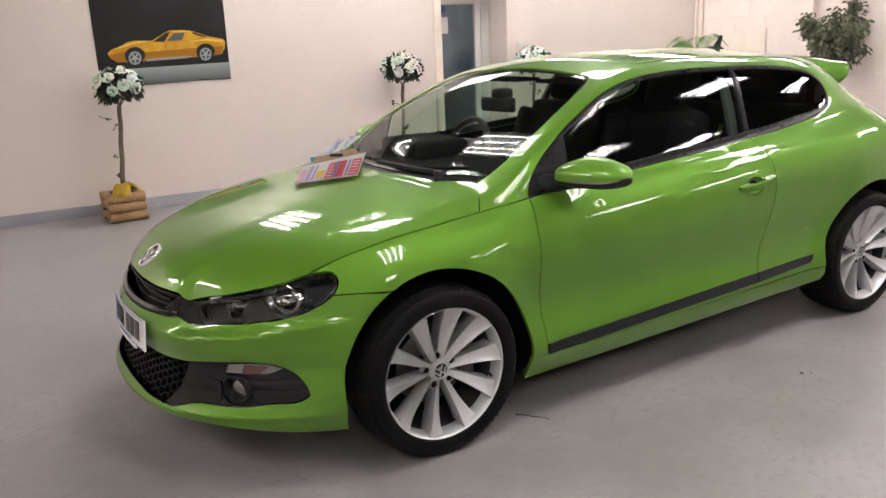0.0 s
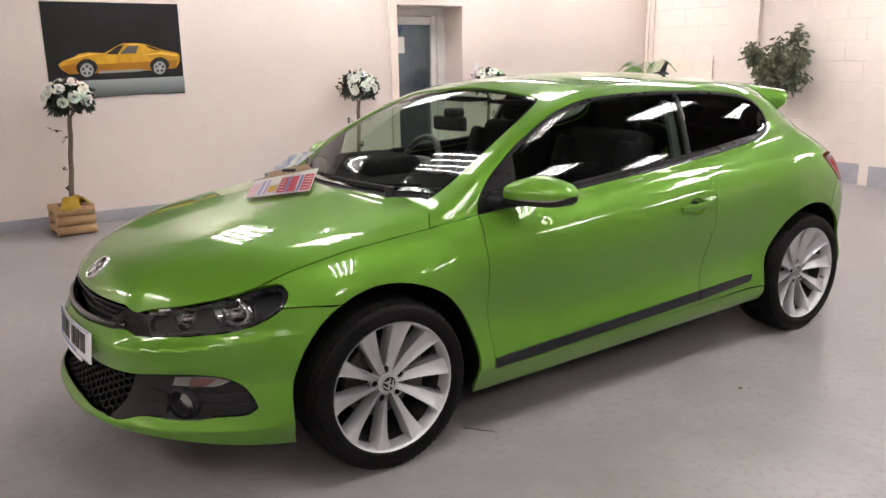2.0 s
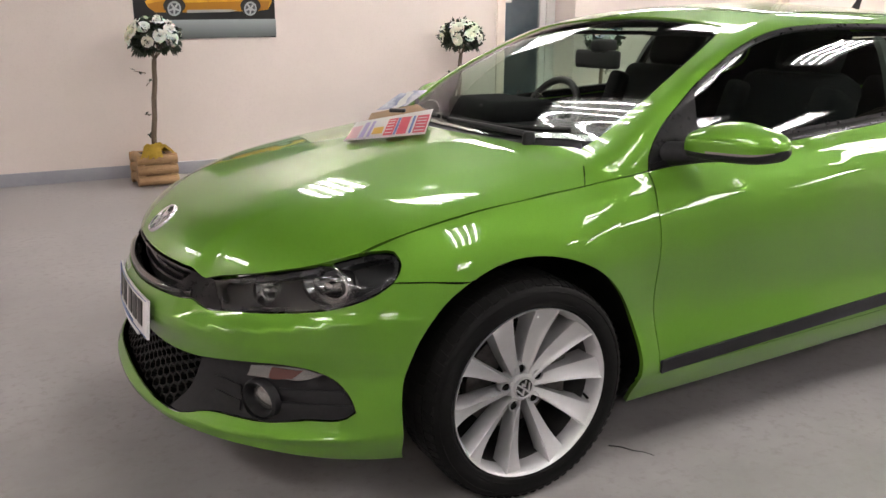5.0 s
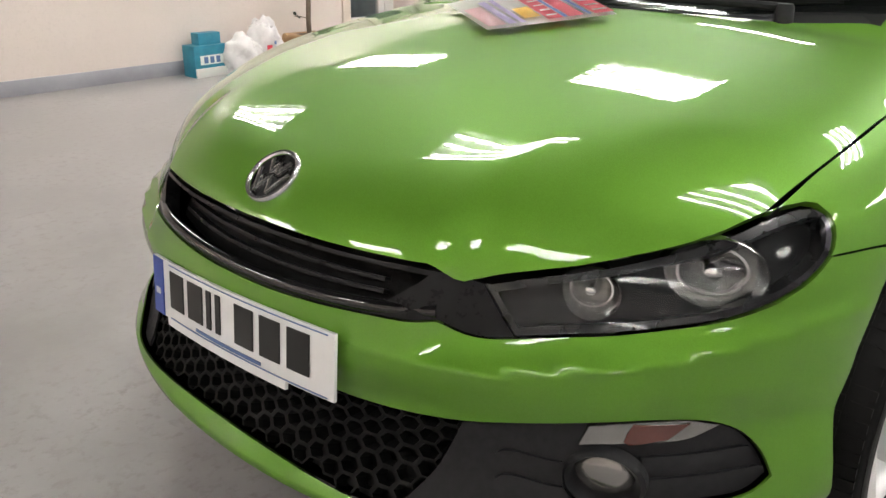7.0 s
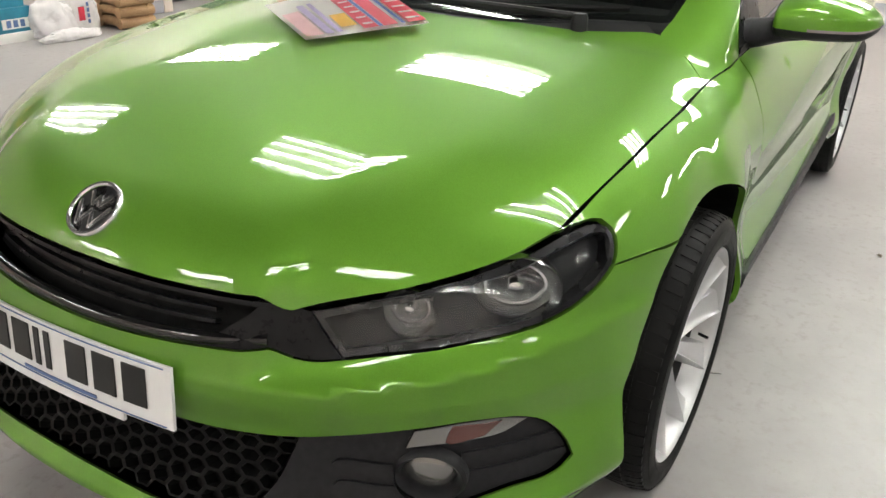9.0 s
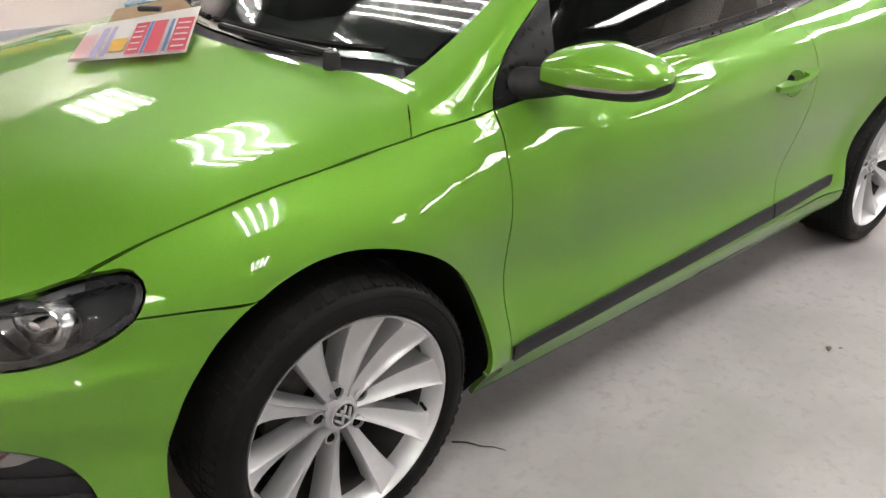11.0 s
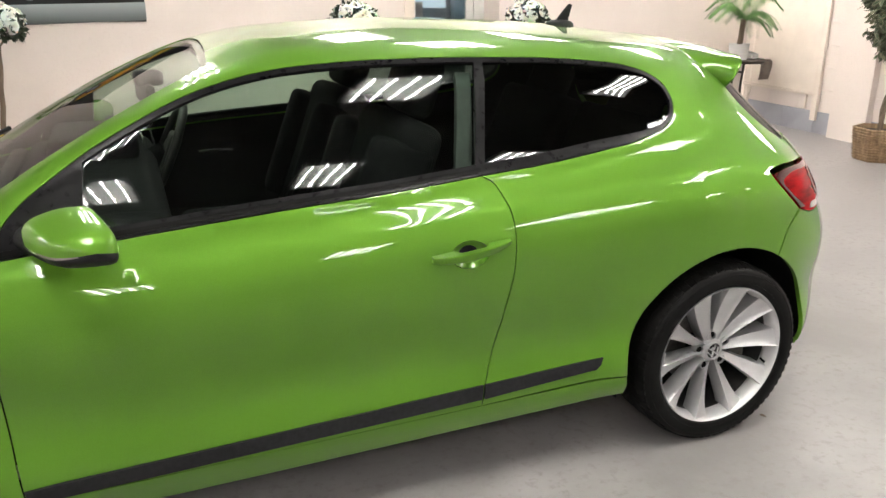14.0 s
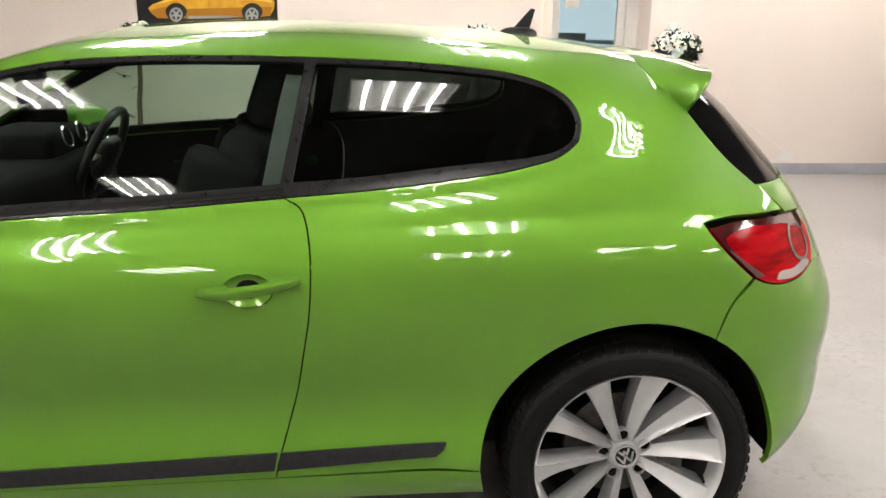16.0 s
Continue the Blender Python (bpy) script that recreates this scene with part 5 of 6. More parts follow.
# glazed door in the recess
def glazed_door():
    ob = empty("door_1", (DOOR_L, BACK + WALL - .10, 0), "white plastic glazed door in a deep doorway", "door")
    tagged(ob, kind="structure")
    w, h = DOOR_R - DOOR_L, DOOR_H
    for x0, x1 in ((0, .07), (w - .12, w)):
        part("door_frame", box((x1 - x0, .07, h), ((x0 + x1) / 2, 0, h / 2), .006), white_frame, ob)
    part("door_frame", box((w - .19, .07, .10), (.07 + (w - .19) / 2, 0, h - .05), .006), white_frame, ob)
    for x0, x1 in ((.075, .15), (w - .205, w - .125)):
        part("stile", box((x1 - x0, .05, h - .12), ((x0 + x1) / 2, -.006, h / 2 - .04), .008), white_frame, ob)
    for z0, z1 in ((.02, .26), (h - .20, h - .105)):
        part("rail", box((w - .355, .05, z1 - z0), (.15 + (w - .355) / 2, -.006, (z0 + z1) / 2), .008), white_frame, ob)
    pane = part("pane", box((w - .35, .012, h - .46), (.15 + (w - .355) / 2, 0, .26 + (h - .46) / 2)), pane_glass, ob, "clear glass pane")
    pane.visible_shadow = False
    part("notice", box((.13, .002, .19), (.27, -.012, 1.62), m=Matrix()), paper, ob, "white paper notice")
    part("notice", box((.10, .002, .08), (.25, -.012, 1.80)), ink_blue, ob, "dark blue notice")
    part("door_handle", box((.10, .03, .02), (w - .20, -.05, 1.0), .006), white_frame, ob)
    return ob


pane_glass = glass("pane_glass", (.82, .88, .90))
glazed_door()
bm = box((1.9, .1, 2.6), (3.9, 7.2, 1.3))
box((.1, 2.0, 2.6), (2.9, 6.2, 1.3), bm=bm)
box((.1, 2.0, 2.6), (4.9, 6.2, 1.3), bm=bm)
box((1.9, 2.0, .1), (3.9, 6.2, 2.6), bm=bm)
setting("wall_office", bm, grey_office, "grey blue walls of the office behind the door", "wall")
part_ob = empty("office_cabinet", (4.25, 6.9, 0), "low grey cabinet with a pale box on it", "cabinet")
part("body", box((.8, .45, 1.05), (0, 0, .525), .01), grey_office, part_ob)
part("box", box((.35, .3, .22), (-.1, 0, 1.162), .01), paper, part_ob)
shelf_unit = empty("office_shelf", (3.72, 7.02, 0), "dark office shelf with pale papers and boxes", "shelf")
for z in (.75, 1.10, 1.45, 1.80):
    part("shelf_board", box((.55, .22, .02), (0, 0, z), .003), dark_metal, shelf_unit)
for k, (x, z, w, h, m) in enumerate(((-.15, 1.87, .12, .12, "w"), (.10, 1.89, .16, .16, "b"), (-.12, 1.54, .14, .16, "b"), (.12, 1.52, .20, .12, "w"), (-.02, 1.18, .30, .14, "w"), (.0, .84, .26, .16, "b"))):
    part("box_file", box((w, .16, h), (x, -.01, z), .004), paper if m == "w" else ink_blue, shelf_unit)
setting("window_1", box((.95, .02, .85), (4.30, 7.14, 1.62)), material("dusk_pane", (.3, .4, .5), .2, emission_color=(.62, .72, .82, 1), emission_strength=.7), "pale blue daylight window of the office", "window")

# switch, sockets and cable
def plate_on_wall(name, x, z, w, h, mat, label, category):
    ob = part(name, box((w, .012, h), bevel=.003), mat, None, label)
    ob.location = (x, BACK - .006, z)
    tagged(ob, label, category)
    part("rocker", box((w * .3, .006, h * .35), (0, -.008, 0), .001), mat, ob)
    return ob


plate_on_wall("light_switch", 4.61, 1.36, .087, .087, white_frame, "white plastic light switch on the cream wall", "light switch")
plate_on_wall("wall_socket", 5.85, .175, .146, .087, white_frame, "white double socket low on the cream wall", "socket")
plate_on_wall("wall_socket", 6.98, .63, .17, .13, dark_metal, "dark metal double socket on the cream wall", "socket")
cable = part("cable", tube([(4.98 + .87 * u, BACK - .02, .815 - .60 * u - .02 * math.sin(u * 3.1)) for u in np.linspace(0, 1, 14)], .004, 6), white_frame)
tagged(cable, "thin pale cable running down the wall to a socket", "cable")

# poster
def poster():
    ob = part("poster", box((1.20, .003, .832)), mottle(material("poster_black", (.012, .010, .012), .35), ((.005, .0045, .005), (.018, .019, .023)), 1.6, low=.45, high=.75), None)
    tagged(ob, "black framed wall poster of a yellow sports car", "poster")
    ob.location = (.456, BACK - .004, 1.588)

    def uv(x, y):
        return (x - 165 - .095 * (y - 5)) / 700 * 1.20 - .60, .416 - (y - 5 + .006 * (x - 165)) / 480 * .832

    def shape(name, pts, mat, lift):
        part(name, prism([uv(*p) for p in pts], .0008, m=Matrix.Translation((0, -.002 - lift, 0)) @ Matrix.Rotation(radians(90), 4, "X")), mat, ob)

    ground = material("poster_ground", (.2, .2, .2), .35)
    co = node(ground, "ShaderNodeTexCoord")
    sp = node(ground, "ShaderNodeSeparateXYZ")
    rp = node(ground, "ShaderNodeValToRGB")
    wire(ground, co, "Generated", sp, "Vector")
    wire(ground, sp, "Z", rp, "Fac")
    rp.color_ramp.elements[0].color, rp.color_ramp.elements[1].color = (.05, .055, .055, 1), (.33, .37, .38, 1)
    wire(ground, rp, "Color", shader(ground), "Base Color")
    shape("ground_band", [(208, 404), (904, 388), (911, 474), (219, 498)], ground, .0)
    yellow = mottle(material("poster_yellow", (.58, .30, .02), .35), ((.46, .21, .010), (.66, .37, .03)), 6)
    shape("car_picture", [(250, 318), (272, 300), (330, 278), (350, 265), (390, 257), (480, 260), (545, 222), (575, 209), (640, 208), (690, 214), (790, 246), (868, 262), (880, 276), (877, 312), (860, 342), (812, 349), (700, 354), (450, 364), (300, 366), (268, 345)], yellow, .001)
    dark = material("poster_shadow", (.015, .013, .012), .35)
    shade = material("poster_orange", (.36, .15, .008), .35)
    bright = material("poster_pale_yellow", (.78, .52, .09), .35)
    shape("picture_shade", [(262, 328), (330, 312), (450, 318), (700, 306), (868, 300), (860, 340), (812, 348), (700, 353), (450, 363), (300, 365), (270, 347)], shade, .0015)
    shape("picture_gleam", [(285, 298), (340, 276), (395, 262), (470, 264), (400, 272), (330, 290)], bright, .0015)
    shape("picture_gleam", [(585, 213), (640, 212), (690, 219), (655, 220), (600, 219)], bright, .0015)
    shape("picture_gleam", [(660, 272), (780, 256), (864, 268), (868, 280), (770, 268)], bright, .0015)
    shape("picture_seam", [(548, 270), (551, 270), (556, 345), (553, 345)], shade, .0018)
    for x, y in ((389, 340), (768, 333)):
        shape("picture_arch", [(x + 54 * math.cos(a), y + 50 * math.sin(a)) for a in np.linspace(3.3, 6.2, 19)] + [(x + 46, y + 14), (x - 46, y + 16)], dark, .0019)
    shape("picture_window", [(486, 266), (548, 224), (578, 216), (545, 268)], dark, .002)
    shape("picture_window", [(556, 266), (597, 224), (655, 222), (640, 262)], material("poster_grey", (.10, .10, .11), .3), .002)
    shape("picture_louvre", [(692, 218), (790, 250), (740, 244), (702, 230)], dark, .002)
    shape("picture_sill", [(450, 352), (660, 345), (700, 350), (660, 358), (450, 366)], material("poster_silver", (.3, .3, .29), .3), .002)
    silver = material("poster_spoke", (.40, .42, .45), .3)
    for x, y in ((389, 347), (768, 340)):
        shape("picture_tyre", [(x + 42 * math.cos(a), y + 44 * math.sin(a)) for a in np.linspace(0, 6.283, 25)[:-1]], dark, .002)
        shape("picture_wheel", [(x + 33 * math.cos(a), y + 35 * math.sin(a)) for a in np.linspace(0, 6.283, 25)[:-1]], material("poster_rim", (.34, .37, .40), .3), .003)
        shape("picture_hub", [(x + 25 * math.cos(a), y + 26 * math.sin(a)) for a in np.linspace(0, 6.283, 21)[:-1]], material("poster_hub", (.07, .075, .09), .3), .004)
        for q in range(5):
            c, d = math.cos(q * 1.2566 + .3), math.sin(q * 1.2566 + .3)
            shape("picture_spoke", [(x - 5 * d, y + 5 * c), (x + 25 * c - 4 * d, y + 26 * d + 4 * c), (x + 25 * c + 4 * d, y + 26 * d - 4 * c), (x + 5 * d, y - 5 * c)], silver, .005)


poster()


# ---- plants ----
def leaf(bm, at, along, up, length, width, bend=.15):
    along, up = along.normalized(), up.normalized()
    side = along.cross(up).normalized()
    up = side.cross(along)
    rows = []
    for u, w in ((0, .12), (.3, .9), (.65, .85), (1, .05)):
        c = at + along * length * u - up * bend * length * u * u
        rows.append([bm.verts.new(c - side * width * w / 2 + up * width * .12 * w), bm.verts.new(c), bm.verts.new(c + side * width * w / 2 + up * width * .12 * w)])
    for a, b in zip(rows, rows[1:]):
        bm.faces.new((a[0], a[1], b[1], b[0]))
        bm.faces.new((a[1], a[2], b[2], b[1]))


def rand_dir(rng):
    z = rng.uniform(-1, 1)
    a = rng.uniform(0, 6.283)
    r = math.sqrt(1 - z * z)
    return Vector((r * math.cos(a), r * math.sin(a), z))


def rose_mesh():
    bm = bmesh.new()
    rng = random.Random(4)
    for ring, (n, r, h, tip) in enumerate(((5, .012, .020, .006), (6, .022, .014, .018), (7, .033, .004, .034))):
        for i in range(n):
            a = 6.283 * (i + .5 * ring) / n
            w = 6.283 / n * .72
            rows = []
            for u in (0, .5, 1):
                rad = r * (.35 + .65 * u) + tip * .25 * u * u
                z = -.012 + (h + .012) * u + .012 * math.sin(u * 3.1) - (.006 if ring == 2 else 0) * u
                rows.append([bm.verts.new((rad * math.cos(a + k * w), rad * math.sin(a + k * w), z - .004 * abs(k) + rng.uniform(-.002, .002))) for k in (-1, -.4, .4, 1)])
            for p, q in zip(rows, rows[1:]):
                for k in range(3):
                    bm.faces.new((p[k], p[k + 1], q[k + 1], q[k]))
    me = bpy.data.meshes.new("rose")
    bm.to_mesh(me)
    bm.free()
    me.shade_smooth()
    me.materials.append(petal)
    return me


ROSE = rose_mesh()


def topiary(at, seed, ribbon, turn=0.0, lean=0.0):
    rng = random.Random(seed)
    ob = empty("rose_tree", at, "artificial white rose standard in a square log planter", "artificial plant", "rose trees along the wall")
    ob.rotation_euler = (0, 0, turn)
    for lay in range(3):
        z = .045 + .085 * lay
        for s in (-1, 1):
            part("log", tube([(-.160, s * .122, z), (-.05, s * .124, z + .001), (.05, s * .123, z), (.160, s * .122, z)], .043, 14), log_wood, ob)
            part("log", tube([(s * .122, -.150, z + (.01 if lay < 2 else .004)), (s * .122, .150, z + (.01 if lay < 2 else .004))], .040, 14), log_wood, ob)
    part("soil", box((.21, .21, .03), (0, 0, .235), .01), soil, ob)
    wob = [(.004 * math.sin(i * 1.7 + seed) + lean * (.08 * i + .1), .004 * math.cos(i * 1.3 + seed), .23 + .078 * i) for i in range(11)]
    trunk = part("trunk", tube(wob, .022, 10, taper=.019), bark, ob)
    for zz, a in ((.38, .4), (.56, 3.2), (.80, .1), (.90, 2.6)):
        a += seed
        d = Vector((math.cos(a), math.sin(a), .25))
        tw = part("twig", tube([Vector((0, 0, zz)), Vector((0, 0, zz)) + d * .05, Vector((0, 0, zz - .01)) + d * .11], .005, 6, taper=.002), bark, trunk)
        bm = bmesh.new()
        for k in range(4):
            leaf(bm, Vector((0, 0, zz)) + d * rng.uniform(.05, .11), rand_dir(rng) + d * .3, Vector((0, 0, 1)), rng.uniform(.03, .05), .028)
        part("leaves", bm, rose_leaf, trunk)
    bm = bmesh.new()
    centre = Vector((lean, 0, 1.165))
    for _ in range(760):
        d = rand_dir(rng)
        if d.z < -.7:
            continue
        p = centre + Vector((d.x * .195, d.y * .195, d.z * (.155 if d.z > 0 else .12))) * rng.uniform(.55, 1.0)
        leaf(bm, p, d + rand_dir(rng) * .9, rand_dir(rng), rng.uniform(.04, .075), rng.uniform(.025, .04))
    for _ in range(34):
        a = rng.uniform(0, 6.283)
        p = centre + Vector((.15 * math.cos(a), .15 * math.sin(a), -.08)) * rng.uniform(.6, 1.05)
        leaf(bm, p, Vector((math.cos(a), math.sin(a), -1.3)), Vector((0, 0, 1)), .07, .03)
    part("foliage", bm, rose_leaf, ob, "dark green leaves")
    for k in range(8):
        a = 6.283 * k / 8
        part("stem", tube([(lean * .9, 0, 1.0), (lean + .05 * math.cos(a), .05 * math.sin(a), 1.07), (lean + .13 * math.cos(a), .13 * math.sin(a), 1.15)], .005, 5), bark, ob)
    n = 21
    for k in range(n):
        z = 1 - 1.12 * (k + .5) / n
        a = k * 2.39996 + rng.uniform(-.25, .25)
        r = math.sqrt(max(0, 1 - z * z))
        d = Vector((r * math.cos(a), r * math.sin(a), z))
        rose = new("rose", ROSE)
        rose.parent = ob
        big = rng.uniform(1.15, 1.55)
        rose.matrix_local = Matrix.Translation(centre + Vector((d.x * .195, d.y * .195, d.z * .165))) @ (d + rand_dir(rng) * .25).to_track_quat("Z", "Y").to_matrix().to_4x4() @ Matrix.Diagonal((big, big, big, 1))
    if ribbon:
        bm = bmesh.new()
        for k in range(9):
            a = rng.uniform(-2.6, 1.2)
            pts = [Vector((.03 * math.cos(a), .03 * math.sin(a) - .02, .27 + .03 * rng.random())), Vector((.09 * math.cos(a), .09 * math.sin(a) - .04, .31 + .03 * rng.random())), Vector((.14 * math.cos(a), .14 * math.sin(a) - .06, .27)), Vector((.17 * math.cos(a), .15 * math.sin(a) - .07, .235))]
            rows = []
            side = Vector((-math.sin(a), math.cos(a), .2)) * .032
            for p in pts:
                rows.append([bm.verts.new(p - side), bm.verts.new(p + Vector((0, 0, .014))), bm.verts.new(p + side)])
            for p, q in zip(rows, rows[1:]):
                bm.faces.new((p[0], p[1], q[1], q[0]))
                bm.faces.new((p[1], p[2], q[2], q[1]))
        bmesh.ops.solidify(bm, geom=bm.faces[:], thickness=.003)
        part("ribbon", bm, yellow_cloth, ob, "crumpled yellow ribbon")
    return ob


topiary((-.145, 4.42, 0), 1, True, .06, .09)
topiary((2.79, 4.48, 0), 2, False, -.05, .035)
topiary((4.57, 4.46, 0), 5, False, .1)


def ficus(at):
    rng = random.Random(11)
    ob = empty("ficus_tree", at, "variegated artificial fig tree in a wicker basket", "artificial plant")
    bm = bmesh.new()
    rows = []
    for z, r in ((0, .185), (.01, .19), (.10, .205), (.20, .215), (.27, .225), (.285, .235), (.295, .232), (.295, .215), (.25, .205)):
        rows.append([bm.verts.new((r * math.cos(radians(60 * i + 20)) * (1.0), r * math.sin(radians(60 * i + 20)), z)) for i in range(6)])
    for p, q in zip(rows, rows[1:]):
        for i in range(6):
            bm.faces.new((p[i], p[(i + 1) % 6], q[(i + 1) % 6], q[i]))
    bm.faces.new(rows[0][::-1])
    basket = part("basket", bm, wicker, ob, "brown woven basket", sharp=25)
    for k in range(11):
        z = .02 + .024 * k
        r = .188 + .0015 * k * 24 * .024 / .024 * .9 + .003
        r = .19 + (.038 * z / .28) + .004
        pts = []
        for i in range(6):
            for f in (0, .25, .5, .75):
                a0, a1 = radians(60 * i + 20), radians(60 * i + 80)
                x = r * ((1 - f) * math.cos(a0) + f * math.cos(a1))
                y = r * ((1 - f) * math.sin(a0) + f * math.sin(a1))
                o = .003 if (int(f * 4) + k) % 2 else -.001
                pts.append((x * (1 + o / r), y * (1 + o / r), z))
        part("weave", tube(pts + [pts[0]], .0085, 5), wicker, basket)
    part("soil", lathe([(0, .262), (.19, .255)], 6, m=Matrix.Rotation(radians(20), 4, "Z")), soil, ob)
    for k, (dx, dy) in enumerate(((0, 0), (.02, .012), (-.018, .014))):
        part("trunk", tube([(dx * math.cos(i * .8) - dy * math.sin(i * .8) + .006 * i, dx * math.sin(i * .8) + dy * math.cos(i * .8) + .01 * math.sin(i), .25 + .10 * i) for i in range(9)], .017, 9, taper=.010), bark, ob)
    tips = []
    for k in range(27):
        a, up = rng.uniform(0, 6.283), rng.uniform(.1, 1.0)
        start = Vector((.04, .0, rng.uniform(.85, 1.15)))
        out = Vector((math.cos(a), math.sin(a), 0)) * rng.uniform(.18, .44)
        end = start + out + Vector((0, 0, up * .62))
        mid = (start + end) / 2 + Vector((0, 0, .08))
        part("limb", tube([start, mid, end], .007, 5, taper=.003), bark, ob)
        tips += [start.lerp(end, t) for t in (.45, .6, .75, .9, 1.0)]
    greens, creams = bmesh.new(), bmesh.new()
    for p in tips:
        for _ in range(24):
            d = rand_dir(rng)
            q = p + rand_dir(rng) * rng.uniform(.02, .11)
            side = Vector((d.x, d.y, -.35 - abs(d.z) * .4)) + (q - Vector((.04, 0, 1.3))) * .8
            ln, wd = rng.uniform(.055, .085), rng.uniform(.026, .036)
            n = rand_dir(rng) + Vector((0, 0, .8))
            leaf(creams, q, side, n, ln, wd)
            leaf(greens, q + n.normalized() * .0018 + side.normalized() * ln * .10, side, n, ln * .8, wd * .52)
    part("foliage", greens, ficus_green, ob, "green leaf centres")
    part("leaf_edges", creams, ficus_cream, ob, "cream leaf margins")
    return ob


ficus((7.08, 2.36, 0))


def bistro_table(at):
    ob = empty("bistro_table", at, "round dark metal bistro table with curved legs", "table")
    part("tabletop", lathe([(0, .735), (.275, .735), (.290, .739), (.300, .733), (.300, .715), (.290, .707), (.275, .711), (0, .713)], 48), dark_metal, ob)
    part("collar", lathe([(0, .711), (.09, .709), (.09, .690), (0, .685)], 24), dark_metal, ob)
    for k in range(3):
        a = radians(120 * k + 200)
        c, s = math.cos(a), math.sin(a)
        part("leg", tube([(.075 * c, .075 * s, .695), (.062 * c, .062 * s, .47), (.06 * c, .06 * s, .26), (.10 * c, .10 * s, .19), (.20 * c, .20 * s, .09), (.275 * c, .275 * s, .02)], .012, 8), dark_metal, ob)
        part("foot", lathe([(0, .0), (.018, .0), (.018, .02), (.012, .03)], 14, m=Matrix.Translation((.275 * c, .275 * s, 0))), rubber, ob)
    for z in (.25, .60):
        part("ring", ring_bar(.07, .008, 24, Matrix.Translation((0, 0, z))), dark_metal, ob)
    return ob


bistro_table((6.99, 4.20, 0))


def palm(at):
    rng = random.Random(3)
    ob = empty("potted_palm", at, "small artificial palm in a white pot on the table", "artificial plant")
    part("pot", lathe([(0, .0), (.092, .0), (.096, .02), (.104, .155), (.108, .162), (.100, .162), (.096, .15), (0, .14)], 36), white_frame, ob, "white ceramic pot")
    part("trunk", tube([(0, 0, .13), (.01, 0, .22), (.018, .005, .32), (.02, .0, .41)], .030, 10, taper=.026), bark, ob)
    for k in range(13):
        a = radians(360 * k / 13 + rng.uniform(-12, 12))
        out = Vector((math.cos(a), math.sin(a), 0))
        reach, rise = rng.uniform(.30, .44), rng.uniform(.04, .34)
        frond = bmesh.new()
        pts = []
        for i in range(15):
            u = i / 14
            pts.append(Vector((.02, 0, .41)) + out * reach * u + Vector((0, 0, rise * math.sin(min(1, u * 1.25) * 1.9) - .24 * u * u * (1.15 - rise))))
        tube(pts, .004, 5, frond, taper=.001)
        side = Vector((-out.y, out.x, 0))
        for i in range(2, 15):
            for s in (-1, 1):
                for f in (0, .5):
                    p = pts[i - 1].lerp(pts[i], f)
                    u = (i - 1 + f) / 14
                    leaf(frond, p, side * s + out * .65 + Vector((0, 0, -.25)), Vector((0, 0, 1)), .12 * math.sin(.35 + 2.5 * u) + .02, .012, .35)
        part("frond", frond, palm_green, ob)
    return ob


palm((6.96, 4.16, .7395))


def cloth_heap(name, at, size, mat, label, category, seed, n=22, drop=0.0):
    """A crumpled soft thing: a wrinkled closed bag."""
    ob = None
    bm = bmesh.new()
    bmesh.ops.create_icosphere(bm, subdivisions=4, radius=1)
    for v in bm.verts:
        d = v.co.normalized()
        w = 1 + .22 * noise.noise(d * 1.7 + Vector((seed, 0, 0))) + .12 * noise.noise(d * 4.1 + Vector((0, seed, 0))) + .05 * noise.noise(d * 9 + Vector((0, 0, seed)))
        v.co = Vector((d.x * size[0] * w, d.y * size[1] * w, max(-.42, d.z) * size[2] * w))
    low = min(v.co.z for v in bm.verts)
    for v in bm.verts:
        v.co.z -= low
    ob = part(name, bm, mat, None, sharp=60)
    ob.location = at
    return tagged(ob, label, category)


plastic = mottle(material("thin_plastic", (.66, .64, .64), .3), ((.58, .56, .57), (.72, .70, .70)), 7, rough=(.2, .45), fine_relief=.002, fine=30)
grey_cloth = mottle(material("grey_cloth", (.62, .60, .59), .8), ((.55, .53, .52), (.68, .66, .65)), 9)
taupe = mottle(material("taupe_cloth", (.25, .20, .18), .85), ((.2, .16, .14), (.3, .25, .22)), 9)
cloth_heap("crumpled_cloth", (7.15, 4.22, .741), (.11, .10, .045), grey_cloth, "crumpled white cloth on the bistro table", "cloth", 3.0)
bm = bmesh.new()
rows = []
for i in range(9):
    u = i / 8
    rows.append([bm.verts.new((7.05 + .15 * v + .02 * math.sin(v * 7 + u * 3), 3.955 - .004 * math.sin(9 * v) + (.06 - .06 * min(1, u * 4)), .747 - .24 * max(0, u - .15))) for v in np.linspace(0, 1, 8)])
for p, q in zip(rows, rows[1:]):
    for k in range(7):
        bm.faces.new((p[k], p[k + 1], q[k + 1], q[k]))
bmesh.ops.solidify(bm, geom=bm.faces[:], thickness=.004)
rag = part("hanging_cloth", bm, taupe)
rag.location = (0, -.03, 0)
tagged(rag, "taupe cloth hanging over the table edge", "cloth")

# boxes and bags by the wall
teal = mottle(material("teal_card", (.02, .20, .30), .45), ((.015, .17, .26), (.03, .24, .34)), 8)


